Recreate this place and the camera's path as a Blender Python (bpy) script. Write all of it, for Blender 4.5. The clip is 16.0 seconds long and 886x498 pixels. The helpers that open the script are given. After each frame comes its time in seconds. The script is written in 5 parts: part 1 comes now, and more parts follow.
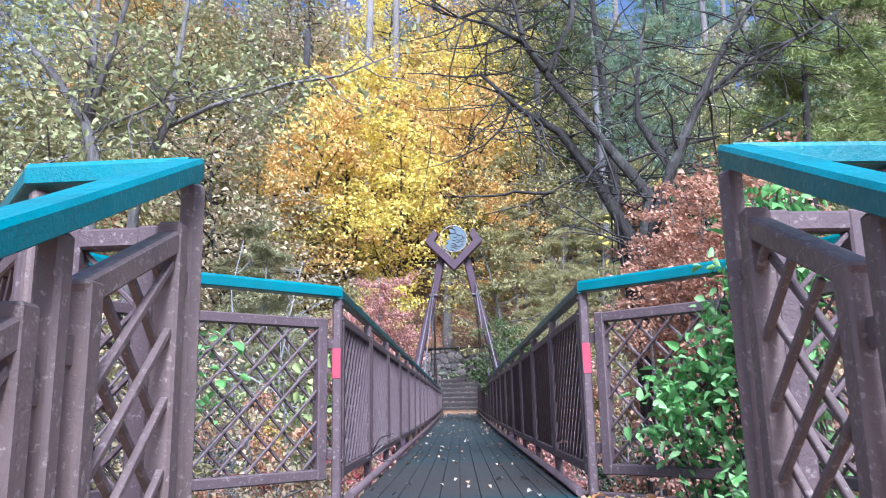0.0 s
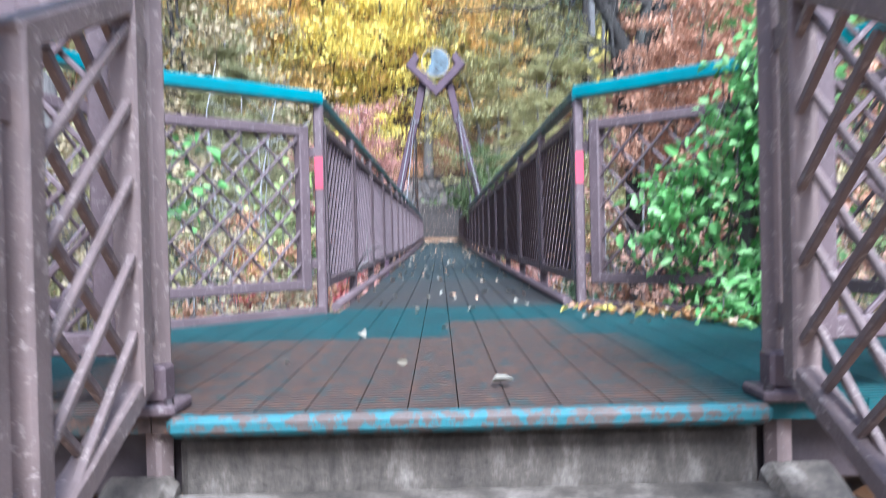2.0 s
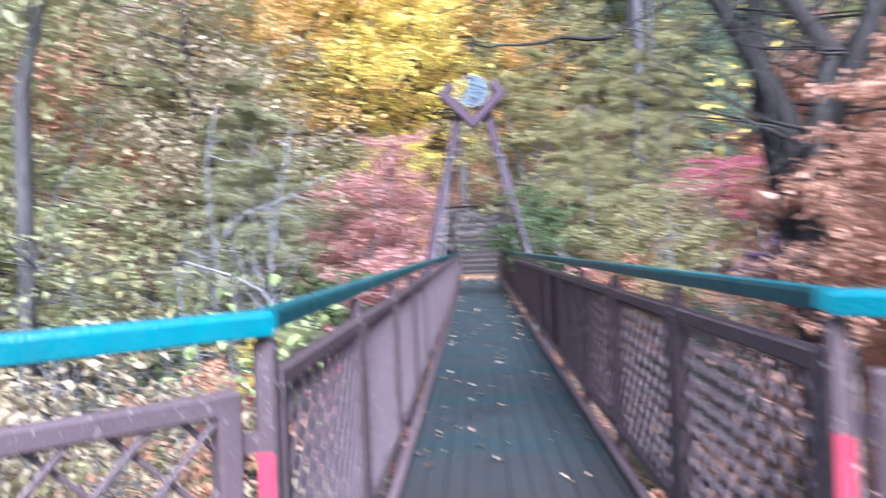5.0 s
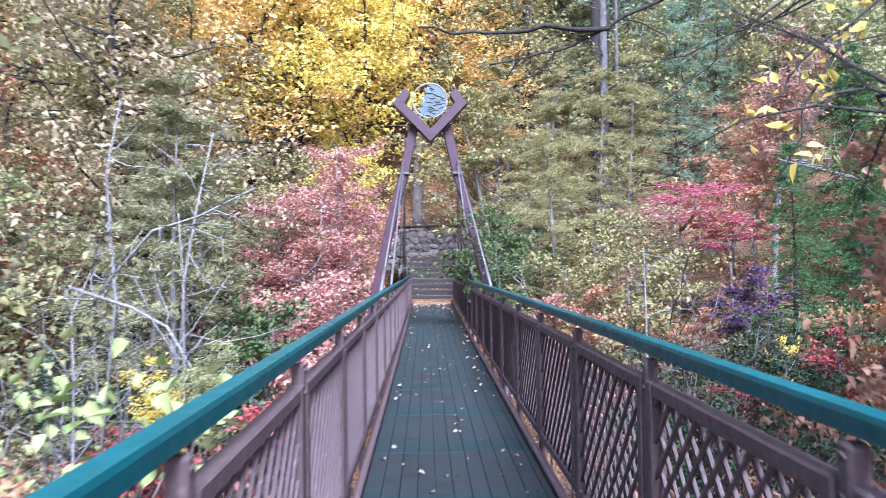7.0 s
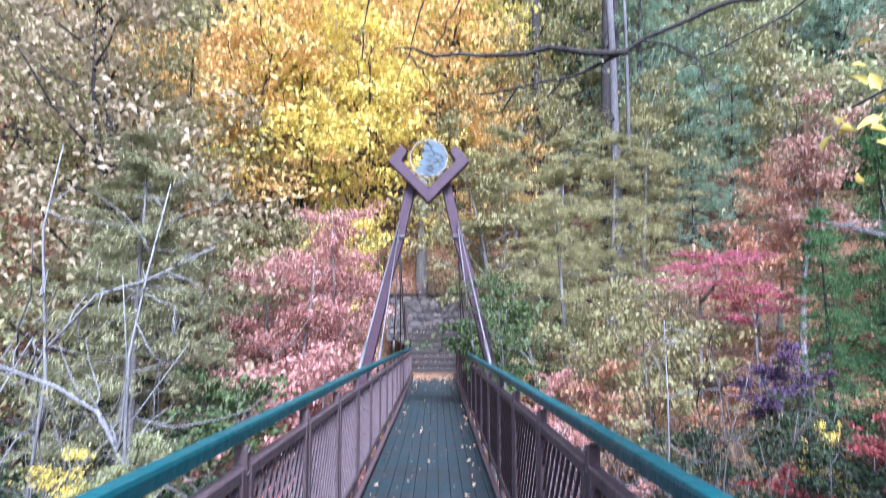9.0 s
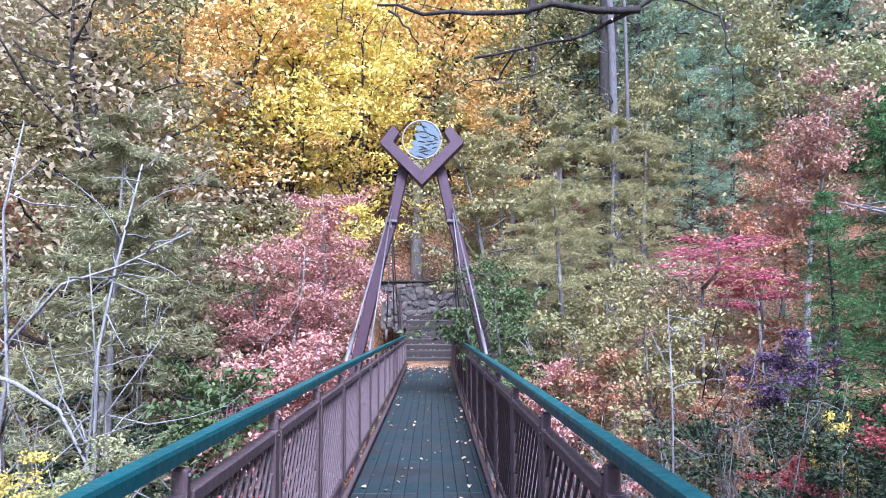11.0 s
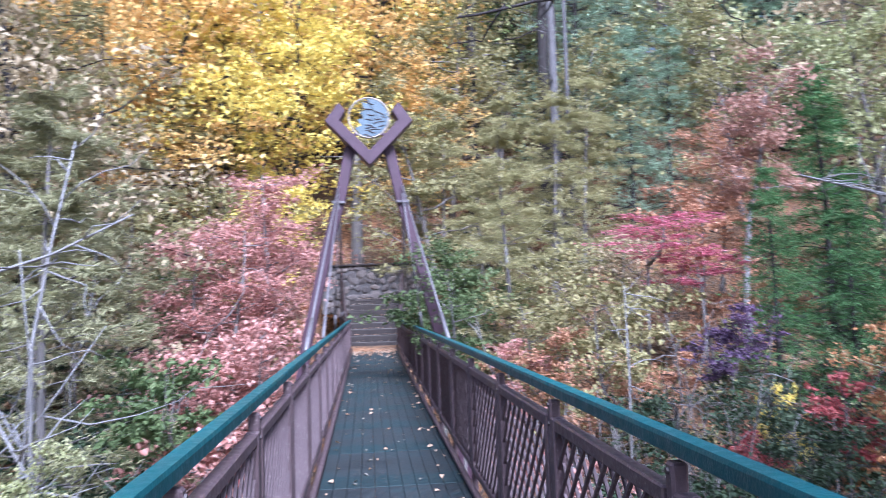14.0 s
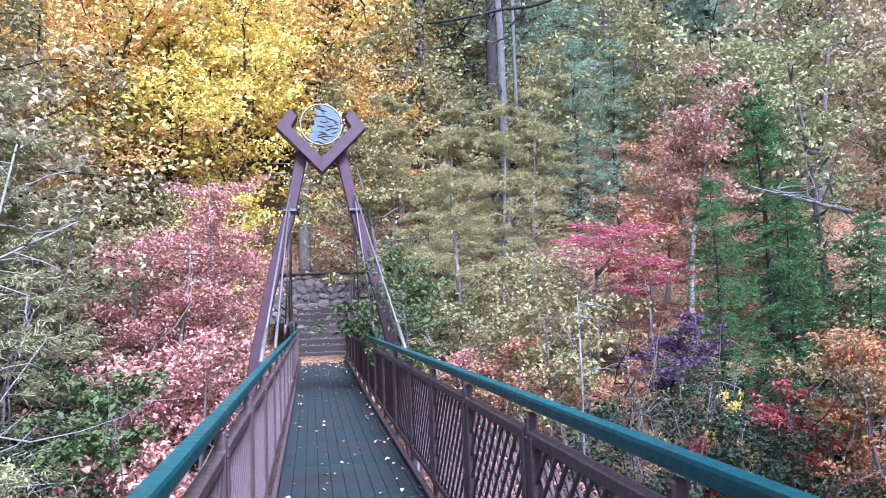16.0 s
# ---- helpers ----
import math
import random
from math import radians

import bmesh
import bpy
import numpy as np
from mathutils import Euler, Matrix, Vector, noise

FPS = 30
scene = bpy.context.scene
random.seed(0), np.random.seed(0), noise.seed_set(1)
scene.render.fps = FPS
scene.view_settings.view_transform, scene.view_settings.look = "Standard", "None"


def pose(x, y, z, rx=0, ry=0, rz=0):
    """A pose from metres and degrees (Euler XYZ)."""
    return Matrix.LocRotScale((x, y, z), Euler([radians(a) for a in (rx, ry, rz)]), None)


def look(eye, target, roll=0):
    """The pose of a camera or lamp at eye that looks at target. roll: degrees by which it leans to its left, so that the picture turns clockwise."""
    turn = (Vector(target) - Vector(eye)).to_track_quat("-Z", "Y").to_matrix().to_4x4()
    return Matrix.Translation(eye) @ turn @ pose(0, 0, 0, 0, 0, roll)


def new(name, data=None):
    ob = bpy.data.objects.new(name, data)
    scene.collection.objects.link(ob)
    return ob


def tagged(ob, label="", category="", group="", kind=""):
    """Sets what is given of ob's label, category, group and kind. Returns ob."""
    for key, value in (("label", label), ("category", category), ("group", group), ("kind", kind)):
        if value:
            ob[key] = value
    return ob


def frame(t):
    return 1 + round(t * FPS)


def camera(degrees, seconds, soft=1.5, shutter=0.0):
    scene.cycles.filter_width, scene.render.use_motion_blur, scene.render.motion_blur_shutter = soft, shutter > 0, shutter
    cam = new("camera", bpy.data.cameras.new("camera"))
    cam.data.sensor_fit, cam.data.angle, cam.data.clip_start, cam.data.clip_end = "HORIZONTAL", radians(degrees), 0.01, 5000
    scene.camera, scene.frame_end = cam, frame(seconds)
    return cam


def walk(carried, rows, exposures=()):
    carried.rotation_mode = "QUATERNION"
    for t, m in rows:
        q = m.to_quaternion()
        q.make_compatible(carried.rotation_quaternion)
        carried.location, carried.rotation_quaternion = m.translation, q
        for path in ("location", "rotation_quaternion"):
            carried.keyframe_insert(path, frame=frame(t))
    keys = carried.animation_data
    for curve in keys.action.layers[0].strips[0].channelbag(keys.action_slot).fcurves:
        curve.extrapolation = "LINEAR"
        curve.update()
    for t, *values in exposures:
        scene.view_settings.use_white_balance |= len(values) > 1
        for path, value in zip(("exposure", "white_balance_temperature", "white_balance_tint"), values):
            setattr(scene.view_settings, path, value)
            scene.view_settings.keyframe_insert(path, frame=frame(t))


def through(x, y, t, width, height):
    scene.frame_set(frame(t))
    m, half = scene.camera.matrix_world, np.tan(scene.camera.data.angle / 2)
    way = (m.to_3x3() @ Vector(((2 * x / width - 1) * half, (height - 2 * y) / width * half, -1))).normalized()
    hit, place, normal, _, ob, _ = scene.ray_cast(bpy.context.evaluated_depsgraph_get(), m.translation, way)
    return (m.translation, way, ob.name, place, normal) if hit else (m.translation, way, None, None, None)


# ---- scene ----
cam = camera(60.3, 16.0, soft=0.85, shutter=1.0)
PATH = [
    (0, (-0.015, -3.899, 0.454), (-0.048, -1.941, 0.859), -1.2),
    (0.5, (-0.016, -3.885, 0.452), (-0.067, -1.931, 0.876), -0.9),
    (1, (-0.017, -3.883, 0.458), (-0.029, -1.928, 0.881), -0.6),
    (1.5, (-0.042, -3.827, 0.405), (-0.055, -1.837, 0.599), 1.4),
    (2, (-0.054, -3.717, 0.356), (-0.046, -1.718, 0.325), -1.3),
    (2.5, (-0.003, -3.496, 0.447), (-0.055, -1.497, 0.429), -0.0),
    (3, (0.002, -3.179, 0.554), (-0.067, -1.181, 0.486), -0.7),
    (3.5, (0.14, -2.846, 0.698), (0.021, -0.861, 0.481), -2.7),
    (4, (-0.039, -2.451, 0.892), (-0.162, -0.459, 0.758), -1.4),
    (4.5, (-0.05, -2.125, 1.055), (-0.086, -0.127, 0.992), -1.5),
    (4.6, (-0.059, -1.995, 1.098), (-0.113, 0.003, 1.023), 0.1),
    (5, (-0.152, -1.699, 1.194), (-0.233, 0.299, 1.192), -2.3),
    (7.5, (-0.179, 0.297, 1.407), (-0.075, 2.294, 1.445), -0.6),
    (8, (-0.085, 0.629, 1.385), (-0.068, 2.629, 1.41), -1.4),
    (8.5, (-0.011, 1.013, 1.38), (0.039, 3.005, 1.551), -0.3),
    (8.7, (0.02, 1.09, 1.398), (0.117, 3.081, 1.557), -1.0),
    (9, (0.068, 1.123, 1.398), (0.086, 3.111, 1.619), -0.1),
    (11.5, (0.111, 1.709, 1.429), (0.141, 3.701, 1.611), -0.3),
    (12, (0.107, 1.735, 1.426), (0.144, 3.725, 1.619), 0.3),
    (12.5, (0.106, 1.741, 1.426), (0.154, 3.732, 1.613), 0.7),
    (13, (0.045, 1.782, 1.454), (0.038, 3.773, 1.633), -1.6),
    (13.5, (-0.087, 1.928, 1.434), (0.001, 3.915, 1.642), -0.6),
    (14, (-0.155, 1.992, 1.43), (0.046, 3.977, 1.57), -1.8),
    (14.5, (-0.262, 2.067, 1.447), (0.058, 4.034, 1.624), -2.2),
    (15, (-0.262, 2.11, 1.434), (0.059, 4.076, 1.61), -1.3),
    (15.5, (-0.264, 2.109, 1.439), (0.088, 4.071, 1.603), -1.4),
    (16, (-0.271, 2.093, 1.446), (0.073, 4.057, 1.604), -1.9),
]
# jolts of the hand-held camera: seconds, degrees of yaw and of pitch per 1/30 s
JOLTS = [(1.5, 0.0, -0.25), (2, 0.05, -0.33), (3, -0.4, -0.15), (3.5, 0.0, 0.38), (4, 0.14, 0.14), (4.5, 0.28, 0.42), (5, 0.42, 0.08), (7.5, -0.13, -0.09), (8, 0.16, 0.03), (8.5, 0.28, 0.02), (9, 0.0, 0.22)]
ROWS = [(t, look(eye, target, roll)) for t, eye, target, roll in PATH]
for t, yaw, pitch in JOLTS:
    k = [row[0] for row in ROWS].index(t)
    here = ROWS[k][1]
    for s, other in ((-1, ROWS[k - 1]), (1, ROWS[k + 1])):
        move = (other[1].translation - here.translation) * (1 / 30 / abs(other[0] - t))
        ROWS.append((t + s / 30, Matrix.Translation(move) @ here @ pose(0, 0, 0, pitch * s, yaw * s, 0)))
    ROWS.sort(key=lambda row: row[0])
walk(cam, ROWS, exposures=[(0, 1.25, 5120, 18), (1.2, 1.25, 5120, 18), (2.0, 1.6, 5100, 11), (3.0, 1.7, 5080, 15), (5.2, 1.62, 5120, 22), (7.5, 1.53, 5080, 22), (9.2, 1.48, 5000, 22), (11.5, 1.37, 4990, 25), (16, 1.44, 4990, 25)])

# ---------------------------------------------------------------- light
world = bpy.data.worlds.new("sky")
scene.world = world
world.use_nodes = True
wn = world.node_tree.nodes
sky = wn.new("ShaderNodeTexSky")
sky.sky_type = "NISHITA"
sky.sun_disc = False
sky.sun_elevation, sky.sun_rotation = radians(48), radians(170)
sky.air_density, sky.dust_density, sky.ozone_density = 1.0, 4.0, 1.0
wn["Background"].inputs["Strength"].default_value = 0.085
world.node_tree.links.new(sky.outputs["Color"], wn["Background"].inputs["Color"])
sun_data = bpy.data.lights.new("sun", "SUN")
sun_data.energy, sun_data.angle, sun_data.color = 4.4, radians(25), (1.0, 0.97, 0.92)
sun = new("sun", sun_data)
sun.matrix_world = look((3.5, -20, 23), (0, 0, 0))


# ---------------------------------------------------------------- materials
def nodes_of(name):
    m = bpy.data.materials.new(name)
    m.use_nodes = True
    t = m.node_tree
    return m, t, t.nodes, t.links, t.nodes["Principled BSDF"]


def noise_node(t, vec, scale, detail=4.0, rough=0.6):
    n = t.nodes.new("ShaderNodeTexNoise")
    n.inputs["Scale"].default_value = scale
    n.inputs["Detail"].default_value = detail
    n.inputs["Roughness"].default_value = rough
    if vec:
        t.links.new(vec, n.inputs["Vector"])
    return n.outputs["Fac"]


def ramp(t, fac, *stops):
    r = t.nodes.new("ShaderNodeValToRGB")
    e = r.color_ramp.elements
    while len(e) < len(stops):
        e.new(0.5)
    for el, (p, c) in zip(e, stops):
        el.position, el.color = p, (*c, 1)
    t.links.new(fac, r.inputs["Fac"])
    return r.outputs["Color"]


def mixed(t, fac, a, b, kind="MIX"):
    n = t.nodes.new("ShaderNodeMix")
    n.data_type, n.blend_type = "RGBA", kind
    for v, i in ((fac, 0), (a, 6), (b, 7)):
        if isinstance(v, (int, float)):
            n.inputs[i].default_value = v
        elif isinstance(v, tuple):
            n.inputs[i].default_value = (*v, 1)
        else:
            t.links.new(v, n.inputs[i])
    return n.outputs[2]


def bump(t, height, strength, distance, bsdf):
    b = t.nodes.new("ShaderNodeBump")
    b.inputs["Strength"].default_value = strength
    b.inputs["Distance"].default_value = distance
    t.links.new(height, b.inputs["Height"])
    t.links.new(b.outputs["Normal"], bsdf.inputs["Normal"])


def coords(t):
    return t.nodes.new("ShaderNodeTexCoord").outputs["Object"]


def position(t):
    return t.nodes.new("ShaderNodeNewGeometry").outputs["Position"]


def painted(name, base, worn, rough=0.45, wear=0.62, scale=6.0):
    """Painted steel with chips, dust and fine grain."""
    m, t, n, l, b = nodes_of(name)
    p = position(t)
    dark = tuple(c * 0.72 for c in base)
    tone = ramp(t, noise_node(t, p, scale, 5), (0.3, dark), (0.7, base))
    chip = ramp(t, noise_node(t, p, scale * 9, 6, 0.7), (wear, (0, 0, 0)), (wear + 0.06, (1, 1, 1)))
    l.new(mixed(t, chip, tone, worn), b.inputs["Base Color"])
    l.new(ramp(t, noise_node(t, p, 25), (0.3, (rough - 0.12,) * 3), (0.8, (rough + 0.2,) * 3)), b.inputs["Roughness"])
    bump(t, noise_node(t, p, 90, 4), 0.45, 0.005, b)
    return m


# Same teal paint twice: sky light is put into the first one's colour.
TEAL_SKYLIT = painted("skylit_teal_paint", (0.006, 0.17, 0.2), (0.16, 0.3, 0.31), 0.4, 0.66)
TEAL_UNLIT = painted("unlit_teal_paint", (0.0024, 0.0944, 0.11), (0.08, 0.176, 0.192), 0.42, 0.7)
TEAL_CHIPPED = painted("chipped_teal_paint", (0.02, 0.125, 0.145), (0.07, 0.05, 0.042), 0.6, 0.47, 3.2)
BROWN = painted("brown_steel", (0.108, 0.075, 0.08), (0.2, 0.165, 0.16), 0.55, 0.58)
# Stair steel: a tanner brown, with open-sky brightness added to its colour.
BROWN_SKYLIT = painted("skylit_tan_steel", (0.19, 0.14, 0.128), (0.3, 0.245, 0.22), 0.5, 0.57)
BROWN_DARK = painted("dark_brown_steel", (0.036, 0.024, 0.0256), (0.072, 0.056, 0.056), 0.6, 0.66)
PLUM = painted("plum_steel", (0.06, 0.0304, 0.048), (0.104, 0.072, 0.08), 0.55, 0.68)
CABLE = painted("galvanised_cable", (0.16, 0.152, 0.16), (0.096, 0.088, 0.088), 0.45, 0.6, 12)
TAPE = painted("pink_tape", (0.496, 0.056, 0.096), (0.72, 0.32, 0.336), 0.5, 0.7)
SILVER = painted("pale_blue_metal", (0.12, 0.176, 0.208), (0.024, 0.032, 0.04), 0.65, 0.54, 9)
RINGM = painted("ring_metal", (0.336, 0.304, 0.264), (0.16, 0.136, 0.112), 0.4, 0.66)


def deck_paint():
    """Ribbed plank: worn teal paint over brown grit, the paint lost where feet fall."""
    m, t, n, l, b = nodes_of("deck_paint")
    p = position(t)
    sep = n.new("ShaderNodeSeparateXYZ")
    l.new(p, sep.inputs[0])

    def step(value, edge, sharp=14.0):
        a = n.new("ShaderNodeMath")
        a.operation = "SUBTRACT"
        l.new(value, a.inputs[0])
        a.inputs[1].default_value = edge
        c = n.new("ShaderNodeMath")
        c.operation, c.use_clamp = "MULTIPLY_ADD", True
        l.new(a.outputs[0], c.inputs[0])
        c.inputs[1].default_value, c.inputs[2].default_value = sharp, 0.5
        return c.outputs[0]

    def op(kind, a, c):
        k = n.new("ShaderNodeMath")
        k.operation = kind
        for i, v in enumerate((a, c)):
            if isinstance(v, (int, float)):
                k.inputs[i].default_value = v
            else:
                l.new(v, k.inputs[i])
        return k.outputs[0]

    wob = op("MULTIPLY_ADD", noise_node(t, p, 9, 5, 0.7), 0.22)
    n[-1].inputs[2].default_value = -0.11
    x, y = op("ADD", sep.outputs[0], wob), op("ADD", sep.outputs[1], wob)
    near = op("SUBTRACT", 1.0, step(y, -1.0, 60))
    wide = op("MULTIPLY", step(x, -1.05, 8), op("SUBTRACT", 1.0, step(x, 0.55, 6)))
    path = op("MULTIPLY", near, wide)
    lane = op("MULTIPLY", op("MULTIPLY", step(x, -0.02, 60), op("SUBTRACT", 1.0, step(x, 0.42, 8))), op("SUBTRACT", 1.0, step(y, -0.5, 20)))
    worn = op("MAXIMUM", path, lane)
    grain = noise_node(t, p, 5, 6, 0.7)
    fine = noise_node(t, p, 45, 4, 0.7)
    worn = op("MULTIPLY", worn, op("MULTIPLY_ADD", grain, 1.0))
    n_scr = ramp(t, fine, (0.52, (0, 0, 0)), (0.66, (1, 1, 1)))
    teal = ramp(t, grain, (0.3, (0.0016, 0.032, 0.0368)), (0.7, (0.004, 0.068, 0.072)))
    brown = ramp(t, fine, (0.3, (0.0304, 0.02, 0.016)), (0.7, (0.092, 0.0592, 0.0464)))
    w = n.new("ShaderNodeTexWave")
    w.wave_type, w.bands_direction = "BANDS", "Y"
    w.inputs["Scale"].default_value, w.inputs["Distortion"].default_value = 12.0, 0.2
    l.new(p, w.inputs["Vector"])
    rust = ramp(t, noise_node(t, p, 13, 6, 0.8), (0.5, (0, 0, 0)), (0.6, (1, 1, 1)))
    brown = mixed(t, op("MULTIPLY", rust, 0.5), brown, (0.152, 0.068, 0.036))
    flake = ramp(t, noise_node(t, p, 14, 6, 0.8), (0.53, (0, 0, 0)), (0.57, (1, 1, 1)))
    brown = mixed(t, op("MULTIPLY", flake, 0.6), brown, teal)
    bare = ramp(t, noise_node(t, p, 17, 6, 0.8), (0.6, (0, 0, 0)), (0.64, (1, 1, 1)))
    teal = mixed(t, op("MULTIPLY", bare, 0.5), teal, (0.056, 0.048, 0.044))
    plat = mixed(t, op("MINIMUM", worn, 1.0), teal, brown)
    plat = mixed(t, op("MULTIPLY", n_scr, 0.3), plat, (0.08, 0.068, 0.064))
    groove = op("SUBTRACT", 1.0, step(w.outputs["Fac"], 0.22, 6))
    plat = mixed(t, op("MULTIPLY", groove, 0.6), plat, (0.012, 0.012, 0.012))
    dark = ramp(t, noise_node(t, p, 2.2, 5, 0.65), (0.35, (0.0154, 0.0218, 0.0237)), (0.55, (0.0218, 0.032, 0.0346)), (0.72, (0.0102, 0.0358, 0.041)))
    along = op("FRACT", op("MULTIPLY", op("ADD", sep.outputs[1], op("MULTIPLY", wob, 0.2)), 17 / 22.64), 0.0)
    band = op("MULTIPLY", op("SUBTRACT", 1.0, step(along, 0.3, 30)), grain)
    dark = mixed(t, op("MINIMUM", op("MULTIPLY", band, 1.1), 1.0), dark, (0.0064, 0.032, 0.0358))
    mouth = op("MULTIPLY", op("SUBTRACT", 1.0, step(y, 2.2, 0.5)), op("MULTIPLY", grain, 1.5))
    dark = mixed(t, op("MINIMUM", mouth, 0.55), dark, (0.0397, 0.032, 0.0288))
    bridge = mixed(t, op("MULTIPLY", n_scr, 0.5), dark, (0.0832, 0.0768, 0.0736))
    l.new(mixed(t, step(y, 0.15, 7), plat, bridge), b.inputs["Base Color"])
    l.new(ramp(t, fine, (0.3, (0.52,) * 3), (0.7, (0.8,) * 3)), b.inputs["Roughness"])
    b.inputs["Specular IOR Level"].default_value = 0.3
    bump(t, w.outputs["Fac"], 0.8, 0.006, b)
    return m


DECK = deck_paint()


def rocky(name, *tones, scale=7.0):
    m, t, n, l, b = nodes_of(name)
    c = coords(t)
    info = n.new("ShaderNodeObjectInfo").outputs["Random"]
    tint = ramp(t, info, (0.0, tones[0]), (0.5, tones[1]), (1.0, tones[2]))
    l.new(mixed(t, 0.75, tint, ramp(t, noise_node(t, c, scale, 8, 0.7), (0.3, (0.35,) * 3), (0.7, (1.1,) * 3)), "MULTIPLY"), b.inputs["Base Color"])
    b.inputs["Roughness"].default_value = 0.9
    bump(t, noise_node(t, c, scale * 4, 6), 0.6, 0.02, b)
    return m


STONE = rocky("wall_stone", (0.09, 0.082, 0.08), (0.16, 0.142, 0.13), (0.26, 0.22, 0.19))
MORTAR = rocky("mortar", (0.1, 0.098, 0.095), (0.115, 0.11, 0.107), (0.13, 0.125, 0.12))


def stained_concrete():
    """Old damp concrete: dark run marks, pale lime patches, fine pits."""
    m, t, n, l, b = nodes_of("stained_concrete")
    mp = n.new("ShaderNodeMapping")
    mp.inputs["Scale"].default_value = (1.0, 1.0, 0.4)
    l.new(position(t), mp.inputs[0])
    base = ramp(t, noise_node(t, mp.outputs[0], 9, 6, 0.7), (0.36, (0.035, 0.028, 0.022)), (0.52, (0.085, 0.07, 0.055)), (0.62, (0.17, 0.145, 0.12)), (0.72, (0.26, 0.23, 0.2)))
    grit = ramp(t, noise_node(t, position(t), 70, 4, 0.7), (0.3, (0.5,) * 3), (0.7, (1.05,) * 3))
    l.new(mixed(t, 0.7, base, grit, "MULTIPLY"), b.inputs["Base Color"])
    b.inputs["Roughness"].default_value = 0.8
    bump(t, noise_node(t, position(t), 40, 6), 0.7, 0.01, b)
    return m


CONCRETE = stained_concrete()
NOSING = rocky("step_nosing", (0.085, 0.077, 0.072), (0.105, 0.097, 0.09), (0.13, 0.12, 0.112))
TIMBER = rocky("step_timber", (0.03, 0.024, 0.022), (0.036, 0.03, 0.027), (0.045, 0.037, 0.033), scale=9)


def litter():
    """Leaf litter: small flakes of many browns over dark soil."""
    m, t, n, l, b = nodes_of("leaf_litter")
    p = position(t)
    v = n.new("ShaderNodeTexVoronoi")
    v.inputs["Scale"].default_value = 17.0
    v.inputs["Randomness"].default_value = 1.0
    l.new(p, v.inputs["Vector"])
    sep = n.new("ShaderNodeSeparateColor")
    l.new(v.outputs["Color"], sep.inputs[0])
    tone = ramp(t, sep.outputs[0], (0.0, (0.05, 0.032, 0.02)), (0.35, (0.2, 0.09, 0.036)), (0.6, (0.33, 0.155, 0.06)), (0.85, (0.42, 0.21, 0.09)), (1.0, (0.42, 0.3, 0.2)))
    soil = ramp(t, noise_node(t, p, 0.9, 6), (0.42, (0, 0, 0)), (0.62, (1, 1, 1)))
    l.new(mixed(t, 0.35, mixed(t, soil, tone, mixed(t, 0.6, tone, (0.04, 0.038, 0.022))), (0.03, 0.026, 0.02)), b.inputs["Base Color"])
    b.inputs["Roughness"].default_value = 0.9
    bump(t, v.outputs["Distance"], 0.9, 0.05, b)
    return m


LITTER = litter()


def bark(name, low, high, moss=None):
    m, t, n, l, b = nodes_of(name)
    p = position(t)
    mp = n.new("ShaderNodeMapping")
    mp.inputs["Scale"].default_value = (9, 9, 1.6)
    l.new(p, mp.inputs["Vector"])
    f = noise_node(t, mp.outputs[0], 3.0, 8, 0.75)
    c = ramp(t, f, (0.32, low), (0.7, high))
    if moss:
        c = mixed(t, ramp(t, noise_node(t, p, 4, 5), (0.55, (0, 0, 0)), (0.68, (1, 1, 1))), c, moss)
    l.new(c, b.inputs["Base Color"])
    b.inputs["Roughness"].default_value = 0.95
    bump(t, f, 0.9, 0.03, b)
    return m


BARK_DARK = bark("dark_bark", (0.014, 0.012, 0.012), (0.05, 0.044, 0.042), (0.06, 0.062, 0.055))
BARK_LICHEN = bark("lichened_bark", (0.02, 0.018, 0.017), (0.075, 0.07, 0.064), (0.12, 0.13, 0.11))
BARK_GREY = bark("grey_bark", (0.09, 0.085, 0.082), (0.26, 0.245, 0.235), (0.19, 0.2, 0.17))
BARK_MID = bark("mid_bark", (0.05, 0.05, 0.052), (0.17, 0.168, 0.17))
BARK_PALE = bark("pale_bark", (0.15, 0.155, 0.16), (0.4, 0.4, 0.39))


def foliage(name, *tones, through=0.33, patch=0.7):
    """Leaves: each leaf of its own tone, with patches of older and younger growth."""
    tones = [tuple(min(0.9, 1.04 * k * (0.8 * v + 0.2 * sum(c) / 3)) for v, k in zip(c, (0.97, 1.04, 1.04))) for c in tones]
    m, t, n, l, b = nodes_of(name)
    g = n.new("ShaderNodeNewGeometry")
    stops = [(k / (len(tones) - 1), c) for k, c in enumerate(tones)]
    mix_in = n.new("ShaderNodeMath")
    mix_in.operation, mix_in.use_clamp = "MULTIPLY_ADD", True
    l.new(g.outputs["Random Per Island"], mix_in.inputs[0])
    mix_in.inputs[1].default_value = 1 - patch * 0.6
    sh = n.new("ShaderNodeMath")
    sh.operation = "MULTIPLY_ADD"
    l.new(noise_node(t, g.outputs["Position"], 0.8, 3), sh.inputs[0])
    sh.inputs[1].default_value, sh.inputs[2].default_value = 1.4 * patch, -0.4 * patch
    l.new(sh.outputs[0], mix_in.inputs[2])
    c = ramp(t, mix_in.outputs[0], *stops)
    l.new(c, b.inputs["Base Color"])
    b.inputs["Roughness"].default_value = 0.6
    b.inputs["Specular IOR Level"].default_value = 0.25
    tr = n.new("ShaderNodeBsdfTranslucent")
    l.new(c, tr.inputs["Color"])
    ms = n.new("ShaderNodeMixShader")
    ms.inputs[0].default_value = through
    l.new(b.outputs[0], ms.inputs[1])
    l.new(tr.outputs[0], ms.inputs[2])
    l.new(ms.outputs[0], n["Material Output"].inputs["Surface"])
    return m


